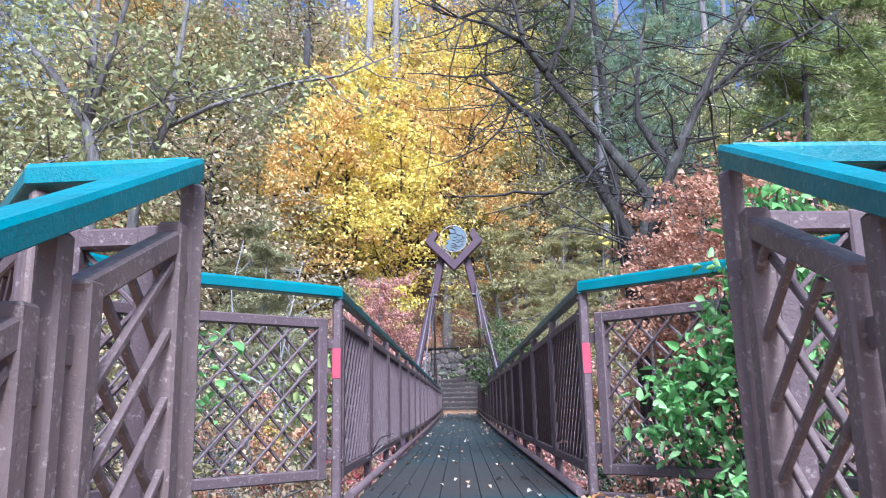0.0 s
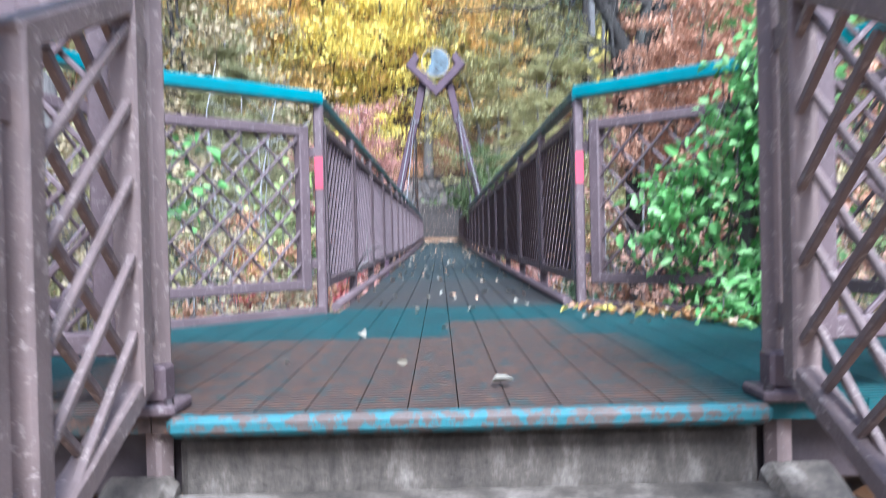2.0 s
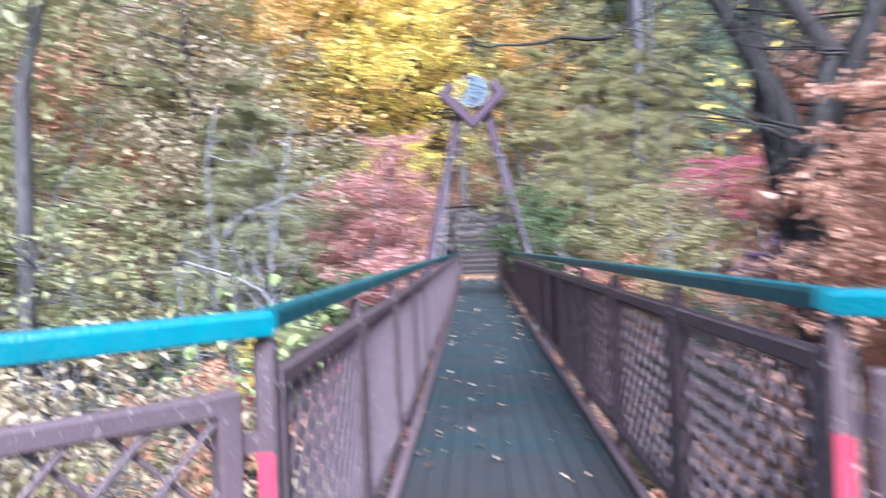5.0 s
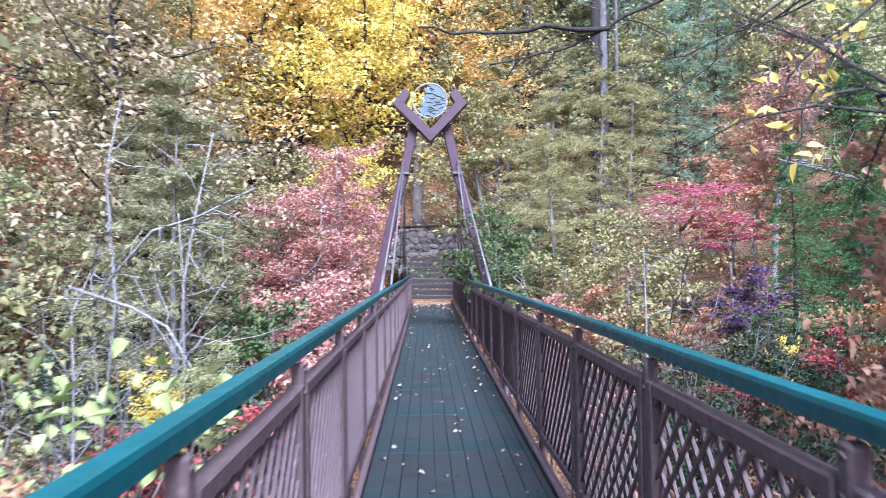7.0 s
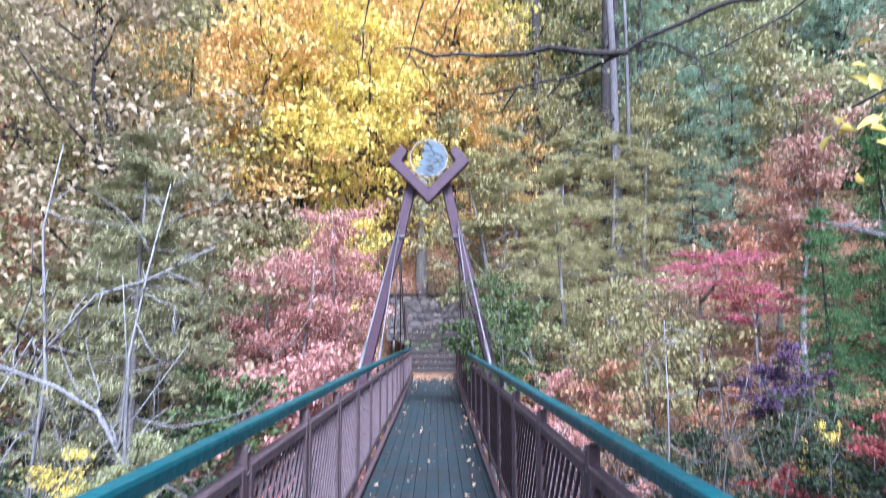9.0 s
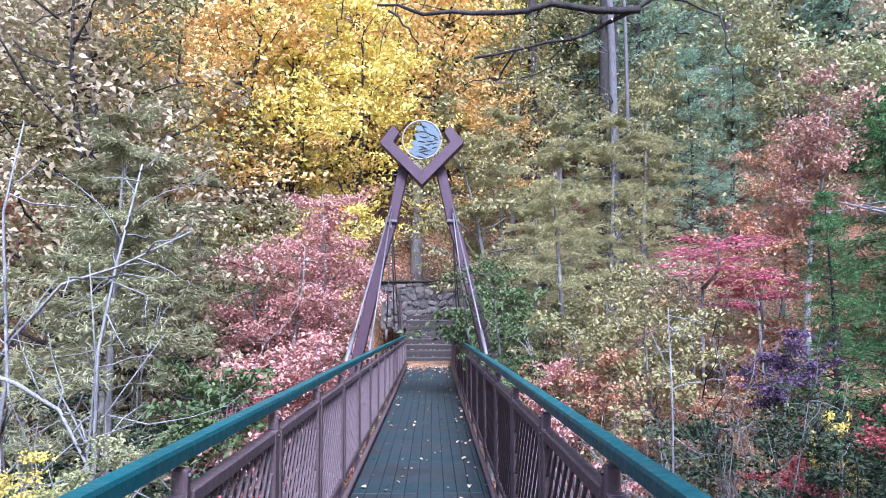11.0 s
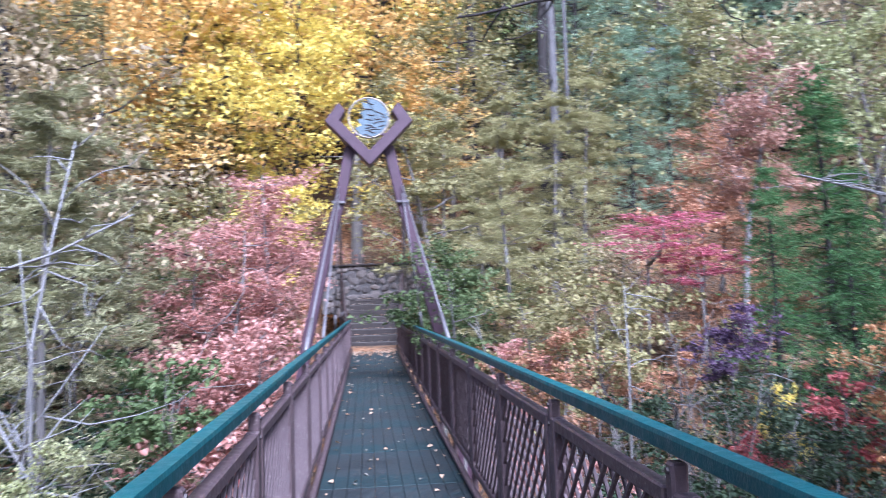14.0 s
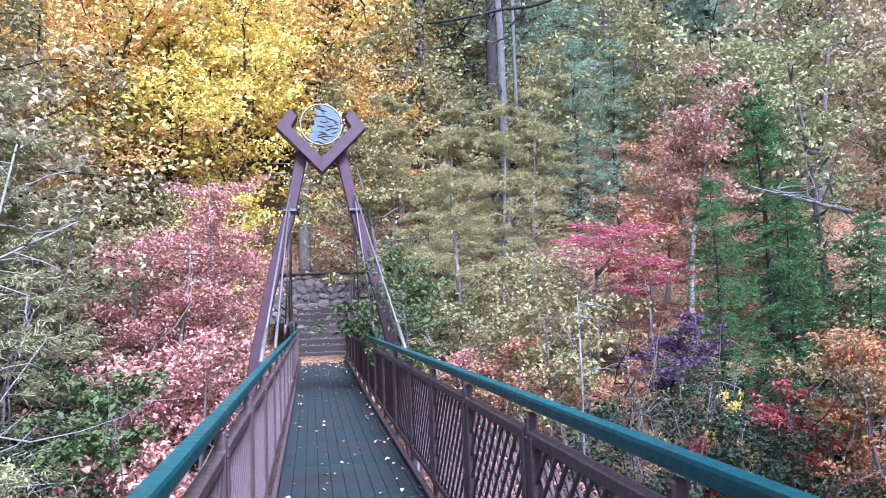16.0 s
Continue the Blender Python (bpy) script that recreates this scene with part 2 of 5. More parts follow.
F = {
    "yellow": foliage("yellow_leaves", (0.48, 0.32, 0.03), (0.84, 0.6, 0.04), (0.95, 0.75, 0.08), (0.72, 0.62, 0.13)),
    "gold": foliage("golden_orange_leaves", (0.52, 0.28, 0.06), (0.82, 0.45, 0.08), (0.9, 0.57, 0.14), (0.8, 0.6, 0.22)),
    "olive": foliage("olive_yellow_leaves", (0.14, 0.125, 0.045), (0.27, 0.24, 0.08), (0.39, 0.33, 0.115), (0.45, 0.36, 0.15)),
    "tan": foliage("tan_leaves", (0.23, 0.16, 0.08), (0.41, 0.3, 0.15), (0.54, 0.4, 0.23), (0.46, 0.39, 0.19)),
    "salmon": foliage("salmon_pink_leaves", (0.28, 0.1, 0.075), (0.5, 0.2, 0.155), (0.65, 0.3, 0.24), (0.73, 0.42, 0.34)),
    "rust": foliage("rusty_leaves", (0.23, 0.085, 0.035), (0.46, 0.19, 0.08), (0.62, 0.3, 0.15), (0.56, 0.33, 0.19)),
    "rose": foliage("brick_rose_leaves", (0.3, 0.13, 0.08), (0.48, 0.24, 0.16), (0.6, 0.35, 0.26)),
    "magenta": foliage("magenta_pink_leaves", (0.42, 0.06, 0.11), (0.66, 0.14, 0.21), (0.78, 0.28, 0.34)),
    "red": foliage("red_leaves", (0.3, 0.035, 0.04), (0.52, 0.08, 0.08), (0.62, 0.18, 0.15)),
    "orange": foliage("orange_leaves", (0.36, 0.12, 0.03), (0.58, 0.24, 0.06), (0.66, 0.36, 0.16)),
    "purple": foliage("purple_leaves", (0.06, 0.03, 0.07), (0.13, 0.07, 0.15), (0.24, 0.12, 0.2)),
    "green": foliage("bright_green_leaves", (0.07, 0.22, 0.04), (0.17, 0.44, 0.09), (0.4, 0.64, 0.24)),
    "leaf": foliage("mid_green_leaves", (0.05, 0.085, 0.025), (0.11, 0.16, 0.045), (0.2, 0.24, 0.08)),
    "lime": foliage("pale_yellow_green_leaves", (0.26, 0.28, 0.08), (0.4, 0.4, 0.15), (0.52, 0.46, 0.24)),
    "pine": foliage("blue_green_needles", (0.12, 0.185, 0.1), (0.3, 0.42, 0.26), (0.5, 0.61, 0.41), through=0.36),
    "hemlock": foliage("dark_green_needles", (0.03, 0.08, 0.02), (0.085, 0.21, 0.055), (0.19, 0.35, 0.11), through=0.3),
    "oldpine": foliage("olive_tan_needles", (0.22, 0.2, 0.07), (0.46, 0.41, 0.16), (0.66, 0.55, 0.26), through=0.36),
    "greypine": foliage("grey_green_needles", (0.2, 0.19, 0.085), (0.4, 0.375, 0.17), (0.58, 0.52, 0.28), through=0.36),
    "bough": foliage("yellow_green_needles", (0.14, 0.18, 0.05), (0.34, 0.4, 0.11), (0.58, 0.58, 0.2), through=0.36),
    "beech": foliage("orange_beech_leaves", (0.32, 0.13, 0.06), (0.58, 0.27, 0.15), (0.72, 0.42, 0.27)),
    "sprout": foliage("yellow_green_leaves", (0.15, 0.22, 0.05), (0.32, 0.4, 0.1), (0.5, 0.52, 0.18)),
    # leaf colour darkened to carry the shade of the ravine hollows
    "dim": foliage("hollow_shade_leaves", (0.015, 0.03, 0.012), (0.04, 0.07, 0.03), (0.09, 0.12, 0.055), through=0.2),
    "dead": foliage("fallen_leaves", (0.14, 0.07, 0.035), (0.36, 0.18, 0.09), (0.55, 0.34, 0.2), (0.6, 0.5, 0.4), through=0.1),
    "pale": foliage("pale_fallen_leaves", (0.15, 0.11, 0.07), (0.25, 0.21, 0.16), (0.36, 0.33, 0.28), through=0.1),
}


# ---------------------------------------------------------------- mesh helpers
def part(name, bm, material, parent=None, label=""):
    me = bpy.data.meshes.new(name)
    bm.to_mesh(me)
    bm.free()
    me.materials.append(material)
    ob = new(name, me)
    ob.parent = parent
    if label:
        ob["label"] = label
    return ob


def share(name, me, parent, m=Matrix()):
    ob = new(name, me)
    ob.parent = parent
    ob.matrix_basis = m
    return ob


def thing(name, label, category, group="", kind="", at=(0, 0, 0)):
    e = new(name)
    e.location = at
    return tagged(e, label, category, group, kind)


def bar(bm, a, b, w, h, up=(0, 0, 1), soft=0.004, turn=0.0):
    """A straight bar of section w x h from a to b."""
    a, b = Vector(a), Vector(b)
    d = b - a
    y = d.normalized()
    x = y.cross(Vector(up))
    if x.length < 1e-4:
        x = Vector((1, 0, 0))
    x.normalize()
    z = x.cross(y)
    rot = Matrix((x, y, z)).transposed().to_4x4() @ Matrix.Rotation(turn, 4, "Y")
    m = Matrix.Translation((a + b) / 2) @ rot @ Matrix.Diagonal((w, d.length, h, 1))
    made = bmesh.ops.create_cube(bm, size=1, matrix=m)
    if soft:
        edges = list({e for v in made["verts"] for e in v.link_edges})
        bmesh.ops.bevel(bm, geom=edges, offset=soft, segments=1, affect="EDGES")


def tube(bm, pts, radii, sides=6):
    """A tapered tube through points."""
    rings = []
    for k, p in enumerate(pts):
        p = Vector(p)
        d = (Vector(pts[min(k + 1, len(pts) - 1)]) - Vector(pts[max(k - 1, 0)])).normalized()
        x = d.cross(Vector((0.31, 0.22, 0.93)))
        if x.length < 0.05:
            x = d.cross(Vector((1, 0, 0)))
        x.normalize()
        y = d.cross(x)
        rings.append([bm.verts.new(p + radii[k] * (math.cos(a) * x + math.sin(a) * y)) for a in (2 * math.pi * i / sides for i in range(sides))])
    for r0, r1 in zip(rings, rings[1:]):
        for i in range(sides):
            bm.faces.new((r0[i], r0[(i + 1) % sides], r1[(i + 1) % sides], r1[i])).smooth = True
    bm.faces.new(rings[-1])
    bm.faces.new(rings[0][::-1])


def leaf_data(name, spots, length, width, lean=0.6, rng=None, fold=0.25, along=None, fine=False):
    """Many small folded leaves round given spots, as one mesh."""
    n = len(spots)
    nrm = rng.normal(size=(n, 3)) * lean + np.array((0, 0, 1.0))
    nrm /= np.linalg.norm(nrm, axis=1, keepdims=True)
    d = rng.normal(size=(n, 3)) if along is None else along + rng.normal(size=(n, 3)) * 0.35
    d -= (d * nrm).sum(1, keepdims=True) * nrm
    d /= np.linalg.norm(d, axis=1, keepdims=True) + 1e-9
    s = np.cross(nrm, d)
    size = rng.uniform(0.6, 1.3, (n, 1))
    L, W = length * size, width * size
    droop = nrm * (-0.25 * L)
    v = np.empty((n, 4, 3))
    v[:, 0] = spots
    v[:, 1] = spots + d * L * 0.5 + s * W * 0.5 + nrm * W * fold
    v[:, 2] = spots + d * L + droop
    v[:, 3] = spots + d * L * 0.5 - s * W * 0.5 + nrm * W * fold
    i = np.arange(n)[:, None] * 4
    faces = np.concatenate([i + (0, 1, 2), i + (0, 2, 3)], 1).reshape(-1, 3)
    if fine:
        v = np.empty((n, 6, 3))
        v[:, 0], v[:, 3] = spots, spots + d * L + droop
        for k, (u, w) in enumerate(((0.28, 0.46), (0.66, 0.36))):
            curl = nrm * (W * fold * (1 - 0.3 * k)) + droop * u * u
            v[:, 1 + k] = spots + d * L * u + s * W * w + curl
            v[:, 5 - k] = spots + d * L * u - s * W * w + curl
        i = np.arange(n)[:, None] * 6
        faces = np.concatenate([i + (0, 1, 2), i + (0, 2, 3), i + (0, 3, 4), i + (0, 4, 5)], 1).reshape(-1, 3)
    me = bpy.data.meshes.new(name)
    me.vertices.add(v.shape[0] * v.shape[1])
    me.vertices.foreach_set("co", v.ravel())
    me.loops.add(len(faces) * 3)
    me.loops.foreach_set("vertex_index", faces.ravel().astype(np.int32))
    me.polygons.add(len(faces))
    me.polygons.foreach_set("loop_start", np.arange(0, len(faces) * 3, 3, dtype=np.int32))
    me.update(calc_edges=True)
    return me


# ---------------------------------------------------------------- ground
END = 22.64          # far end of the bridge
DECK_RISE = 0.25


def deck_z(y):
    return DECK_RISE * (max(y, 0.0) / END) ** 2


def smooth(a, b, t):
    t = min(1.0, max(0.0, (t - a) / (b - a)))
    return t * t * (3 - 2 * t)


def ground_z(x, y):
    z = -0.84 + 0.62 * smooth(-2.6, -1.2, y)
    z -= 3.0 * smooth(0.6, 7.0, y)
    z += 3.55 * smooth(15.0, 22.4, y)
    z += 2.4 * smooth(23.2, 26.5, y) * (1 if abs(x) > 1.6 else smooth(23.2, 26.5, y - 2.4))
    crest = 14.5 + 6.0 * smooth(9, -12, x)
    z += 0.52 * min(max(y - 26.5, 0), crest * 1.9) * smooth(26, 30, y)
    side = max(abs(x) - 2.5, 0)
    z += 0.10 * side * smooth(1, 9, y) * (1 if x > 0 else 1.25)
    if y < 1.2:
        z += -0.3 * smooth(2.5, 6, abs(x))
    if abs(x) > 1.6 or y > 27.5:
        z += 0.3 * noise.noise((x * 0.35, y * 0.35, 0.3)) + 0.1 * noise.noise((x * 1.3, y * 1.3, 4))
    return z


def build_ground():
    bm = bmesh.new()
    xs = [-900, -300, -120, -70, -50, -40] + [k * 0.8 for k in range(-40, 41)] + [40, 50, 70, 120, 300, 900]
    ys = [-900, -300, -100, -50, -30, -20, -14, -10] + [-7 + k * 0.6 for k in range(0, 116)] + [66, 72, 80, 95, 120, 200, 400, 900]
    grid = [[bm.verts.new((x, y, ground_z(max(-60, min(60, x)), max(-12, y)))) for x in xs] for y in ys]
    for r0, r1 in zip(grid, grid[1:]):
        for i in range(len(xs) - 1):
            bm.faces.new((r0[i], r0[i + 1], r1[i + 1], r1[i])).smooth = True
    return tagged(part("ground", bm, LITTER), "steep forest floor covered in brown fallen leaves", "ground", kind="structure")


build_ground()

# ---------------------------------------------------------------- railings
RAIL = 1.07


def lattice(bm, a, b, z0a, z1a, z0b, z1b, step=0.15, w=0.0115, single=None):
    """Two layers of slanting bars, clipped to a panel that may slope."""
    a, b = Vector((*a, 0)), Vector((*b, 0))
    run = (b - a).length
    d = (b - a) / run
    out = Vector((-d.y, d.x, 0))
    rise = z1a - z0a
    fall = (z0b - z0a) / run
    slant = 1.0 if abs(fall) < 0.05 else 0.85
    for lay, way in ((0.010, -slant), (-0.010, slant)):
        k = way - fall
        lo, hi = sorted((-k * run, 0.0))
        c = z0a + lo + step * 0.5
        while c < z1a + hi:
            ends = sorted(((z0a - c) / k, (z1a - c) / k))
            u0, u1 = max(0.0, ends[0]), min(run, ends[1])
            if u1 - u0 > 0.03:
                p = a + d * u0 + out * lay + Vector((0, 0, c + way * u0))
                q = a + d * u1 + out * lay + Vector((0, 0, c + way * u1))
                if single is not None:
                    one = bmesh.new()
                    bar(one, p, q, w, w, up=out, soft=0.0025)
                    part("lattice_bar", one, single[1], single[0])
                else:
                    bar(bm, p, q, w, w, up=out, soft=0)
            c += step


def panel(parent, a, b, low_a, top_a, low_b, top_b, frame_w=0.045, gap=0.07, step=0.15, mat=BROWN, tabs=True, bar_w=0.0125):
    """A framed lattice panel hung between two posts."""
    a2, b2 = Vector(a), Vector(b)
    d = (b2 - a2).normalized()
    run = (b2 - a2).length
    p, q = a2 + d * gap, b2 - d * gap
    f = lambda lo, hi, s: lo + (hi - lo) * s / run
    la, ta, lb, tb = f(low_a, low_b, gap), f(top_a, top_b, gap), f(low_a, low_b, run - gap), f(top_a, top_b, run - gap)
    bm = bmesh.new()
    up = (d.x, d.y, 0)
    side = Vector((-d.y, d.x, 0))
    h = frame_w / 2
    bar(bm, (*p, ta - h), (*q, tb - h), frame_w, frame_w, soft=0.006)
    bar(bm, (*p, la + h), (*q, lb + h), frame_w, frame_w, soft=0.006)
    for e, lo, hi, s in ((p, la, ta, 1), (q, lb, tb, -1)):
        e2 = e + d * h * s
        bar(bm, (*e2, lo - 0.003), (*e2, hi + 0.003), frame_w + 0.004, frame_w + 0.006, up=side, soft=0.006)
        if tabs:
            for z in (lo + 0.12, hi - 0.12):
                bar(bm, (*(e - d * gap * s), z), (*(e + d * 0.01 * s), z), 0.012, 0.05, soft=0)
    fr = part("panel_frame", bm, mat, parent)
    bm = bmesh.new()
    i0, i1 = p + d * frame_w, q - d * frame_w
    lattice(bm, i0, i1, la + frame_w, ta - frame_w, lb + frame_w, tb - frame_w, step, bar_w, single=(fr, mat) if tabs else None)
    if tabs:
        bm.free()
    else:
        part("lattice", bm, mat, fr)
    return fr


def post(parent, x, y, z0, z1, w=0.047, turn=0.0, mat=BROWN):
    bm = bmesh.new()
    bar(bm, (x, y, z0), (x, y, z1), w, w, up=(math.sin(turn), math.cos(turn), 0), soft=0.008)
    return part("post", bm, mat, parent)


def rail_run(parent, name, pts, mat, w=0.092, h=0.052):
    """A box rail mitred through points."""
    bm = bmesh.new()
    rings = []
    for k, p in enumerate(pts):
        p = Vector(p)
        d0 = (p - Vector(pts[k - 1])).normalized() if k else None
        d1 = (Vector(pts[k + 1]) - p).normalized() if k + 1 < len(pts) else None
        d = ((d0 or d1) + (d1 or d0)).normalized()
        side = Vector((d.y, -d.x, 0)).normalized()
        c = (d0 or d1).normalized().dot(d)
        s = side * (w / 2 / max(c, 0.5))
        e = 0.012
        prof = [(-1, -h), (-1, -e), (-0.86, 0), (0.86, 0), (1, -e), (1, -h), (0.86, -h - 0.004), (-0.86, -h - 0.004)]
        rings.append([bm.verts.new(p + s * u + Vector((0, 0, v))) for u, v in prof])
    for r0, r1 in zip(rings, rings[1:]):
        for i in range(8):
            bm.faces.new((r0[i], r0[(i + 1) % 8], r1[(i + 1) % 8], r1[i]))
    bm.faces.new(rings[0][::-1])
    bm.faces.new(rings[-1])
    bmesh.ops.recalc_face_normals(bm, faces=bm.faces)
    return part(name, bm, mat, parent)


def tape(parent, x, y, z0, z1):
    bm = bmesh.new()
    bar(bm, (x, y - 0.024, z0), (x, y - 0.024, z1), 0.04, 0.004, up=(0, 1, 0), soft=0)
    part("tape", bm, TAPE, parent, "faded pink reflective tape")


def bolt_mesh():
    bm = bmesh.new()
    bmesh.ops.create_cone(bm, cap_ends=True, segments=6, radius1=0.012, radius2=0.009, depth=0.014)
    me = bpy.data.meshes.new("bolt")
    bm.to_mesh(me)
    bm.free()
    me.materials.append(BROWN_DARK)
    return me


BOLT = bolt_mesh()
SPACING = 1.31
POSTS = [k * SPACING for k in range(18)]
for s in (-1, 1):
    r = thing("bridge_railing", "brown steel lattice railing with teal handrail along the footbridge", "railing", "bridge railings")
    X = 0.63 * s
    rail_run(r, "handrail", [(X + 0.012 * s, 0.06, RAIL), (X + 0.012 * s, 8, RAIL), (X + 0.012 * s, END, RAIL - 0.03)], TEAL_UNLIT, 0.056, 0.046)
    for k, y in enumerate(POSTS):
        ps = post(r, X, y, -0.28, RAIL - 0.062 - 0.03 * y / END)
        for z in (0.98, 0.9, 0.2):
            share("bolt", BOLT, ps, pose(X - 0.0235 * s, y, z, 0, -90 * s, 0))
    tape(r, X, 0.0, 0.605, 0.755)
    tape(r, X, 6 * SPACING, 0.62, 0.76) if s > 0 else tape(r, X, 6 * SPACING, 0.6, 0.74)
    bm = bmesh.new()
    tube(bm, [(X - 0.055 * s, 0.06, 0.026), (X - 0.055 * s, 8, deck_z(8) + 0.05), (X - 0.055 * s, 15, deck_z(15) + 0.05), (X - 0.055 * s, END, deck_z(END) + 0.05)], [0.024] * 4, 8)
    part("toe_pipe", bm, BROWN, r)
    for y0, y1 in zip(POSTS, POSTS[1:]):
        panel(r, (X, y0), (X, y1), deck_z(y0) + 0.12, RAIL - 0.14, deck_z(y1) + 0.12, RAIL - 0.14, 0.05, 0.0375, 0.125, tabs=False)

# platform: corners round it, from the bridge mouth to the stair head
RING = [(0.63, 0.0), (1.3, -0.62), (1.62, -1.35), (1.06, -2.06), (0.665, -2.08)]
for s in (-1, 1):
    r = thing("platform_railing", "brown steel lattice railing with sky-brightened teal handrail round the platform", "railing", "platform railings")
    pts = [(x * s, y) for x, y in RING]
    rail_run(r, "handrail", [(x, y, RAIL) for x, y in pts], TEAL_SKYLIT, 0.085)
    for x, y in pts[1:]:
        post(r, x, y, -0.75, RAIL - 0.062, 0.07 if abs(x) > 1.4 else 0.047, math.atan2(x, y + 1), BROWN_SKYLIT if y < -2 else BROWN)
    for p0, p1 in zip(pts, pts[1:]):
        panel(r, p0, p1, 0.12, RAIL - 0.17, 0.12, RAIL - 0.17, 0.05, 0.075, 0.15)
    for p0, p1 in zip(pts[:-1], pts[1:-1]):
        bm = bmesh.new()
        bar(bm, (*p0, -0.03), (*p1, -0.03), 0.05, 0.13)
        part("kerb", bm, BROWN, r)

# stair railings
SLOPE = 0.44
for s in (-1, 1):
    r = thing("stair_railing", "sloping brown lattice railing with a teal handrail beside the entrance steps", "railing", "stair railings")
    X = 0.665 * s
    y0, y1, y2 = -2.10, -2.70, -3.55
    zf = lambda y: RAIL + SLOPE * (y - y0)
    rail_run(r, "handrail", [(X, y0 - 0.03, zf(y0 - 0.03) + 0.004), (X, y1, zf(y1)), (X, y2, zf(y2))], TEAL_SKYLIT, 0.085)
    for y in (y1, y2):
        post(r, X, y, zf(y) - 1.15, zf(y) - 0.06, mat=BROWN_SKYLIT)
    for p, q in ((y0, y1), (y1, y2)):
        panel(r, (X, p), (X, q), zf(p) - 0.98, zf(p) - 0.16, zf(q) - 0.98, zf(q) - 0.16, 0.05, 0.075, 0.15, BROWN_SKYLIT, bar_w=0.017)

# ---------------------------------------------------------------- far stairs, wall and tower
far = thing("stone_steps", "flight of grey-brown timber-edged stone steps strewn with leaves", "stairs", kind="structure")
STEPS, RISE, TREAD = 8, 0.168, 0.27
for k in range(STEPS):
    bm = bmesh.new()
    z = DECK_RISE + RISE * (k + 1)
    y = END + 0.1 + TREAD * k
    bar(bm, (-0.68, y + TREAD, z - RISE / 2 - 0.2), (0.68, y + TREAD, z - RISE / 2 - 0.2), TREAD * 2, RISE + 0.36, soft=0.012)
    st = part("step", bm, TIMBER, far)
    bm = bmesh.new()
    bar(bm, (-0.68, y + 0.02, z + 0.004), (0.68, y + 0.02, z + 0.003), 0.055, 0.022, soft=0.006)
    part("nosing", bm, NOSING, st, "pale worn nosing")

WY, WZ0, WZ1 = END + 0.1 + TREAD * STEPS + 0.5, DECK_RISE + RISE * STEPS - 0.4, 2.62
wall = thing("stone_wall", "low rubble stone retaining wall at the head of the steps", "wall", kind="structure")
bm = bmesh.new()
bar(bm, (-1.5, WY + 0.25, (WZ0 + WZ1) / 2), (1.5, WY + 0.25, (WZ0 + WZ1) / 2), 0.4, WZ1 - WZ0, soft=0)
part("core", bm, MORTAR, wall)
rng = np.random.default_rng(5)
stones = []
for v in range(5):
    bm = bmesh.new()
    bmesh.ops.create_icosphere(bm, subdivisions=1, radius=0.5)
    for q in bm.verts:
        q.co *= 0.78 + 0.4 * rng.random()
        q.co.y = max(-0.3, min(0.3, q.co.y)) + 0.03 * rng.random()
    me = bpy.data.meshes.new("stone")
    bm.to_mesh(me)
    bm.free()
    me.materials.append(STONE)
    stones.append(me)
z = WZ0 + 0.1
while z < WZ1:
    x = -1.45 + 0.1 * rng.random()
    while x < 1.45:
        w = rng.uniform(0.14, 0.44)
        h = rng.uniform(0.17, 0.34)
        share("stone", stones[rng.integers(5)], wall, pose(x + w / 2, WY + 0.05, z + rng.uniform(-0.07, 0.07), 0, rng.uniform(-40, 40), 0) @ Matrix.Diagonal((w * 1.12, rng.uniform(0.16, 0.24), h * 1.1, 1)))
        x += w
    z += 0.21
bm = bmesh.new()
bar(bm, (-1.5, WY + 0.2, WZ1 + 0.03), (1.5, WY + 0.2, WZ1 + 0.03), 0.5, 0.06, soft=0.015)
part("coping", bm, TIMBER, wall)

for s in (-1, 1):
    r = thing("step_railing", "dark steel railing climbing beside the stone steps", "railing", "step railings")
    X = 0.72 * s
    a, b = (X, END + 0.05, DECK_RISE + 0.85), (X * 1.25, END + 2.3, DECK_RISE + 2.1)
    bm = bmesh.new()
    bar(bm, a, b, 0.06, 0.06)
    part("handrail", bm, BROWN_DARK, r)
    for t in (0.0, 0.5, 1.0):
        p = Vector(a).lerp(Vector(b), t)
        post(r, p.x, p.y, p.z - 1.2, p.z, 0.06, mat=BROWN_DARK)
    for t in np.linspace(0.06, 0.94, 9):
        bm = bmesh.new()
        p = Vector(a).lerp(Vector(b), float(t))
        bar(bm, (p.x, p.y, p.z - 1.0), p, 0.022, 0.022, soft=0)
        part("baluster", bm, BROWN_DARK, r)

TY, TX = 14.0, -0.06
tower = thing("bridge_tower", "plum-brown steel bridge tower carrying a diamond frame and round emblem", "bridge tower")
LEG = [(0.3, 3.95), (0.5, 3.05), (0.66, 2.5), (1.03, 0.95), (1.55, -2.2), (1.75, -3.6)]
for s in (-1, 1):
    bm = bmesh.new()
    for (xa, za), (xb, zb) in zip(LEG, LEG[1:]):
        bar(bm, (TX + xa * s, TY + 0.12, za), (TX + xb * s, TY + 0.12, zb - 0.02), 0.17, 0.2, up=(0, 1, 0), soft=0.012)
    lg = part("leg", bm, PLUM, tower)
    for z in (3.05,):
        bm = bmesh.new()
        x = np.interp(z, [2.5, 3.1, 3.95], [0.66, 0.49, 0.3])
        bar(bm, (TX + (x - 0.1) * s, TY, z), (TX + (x + 0.1) * s, TY, z), 0.06, 0.04)
        part("clamp", bm, CABLE, lg, "galvanised cable clamp")
bm = bmesh.new()
outer = [(-0.47, 4.61), (-0.69, 4.32), (0.0, 3.61), (0.69, 4.32), (0.47, 4.61)]
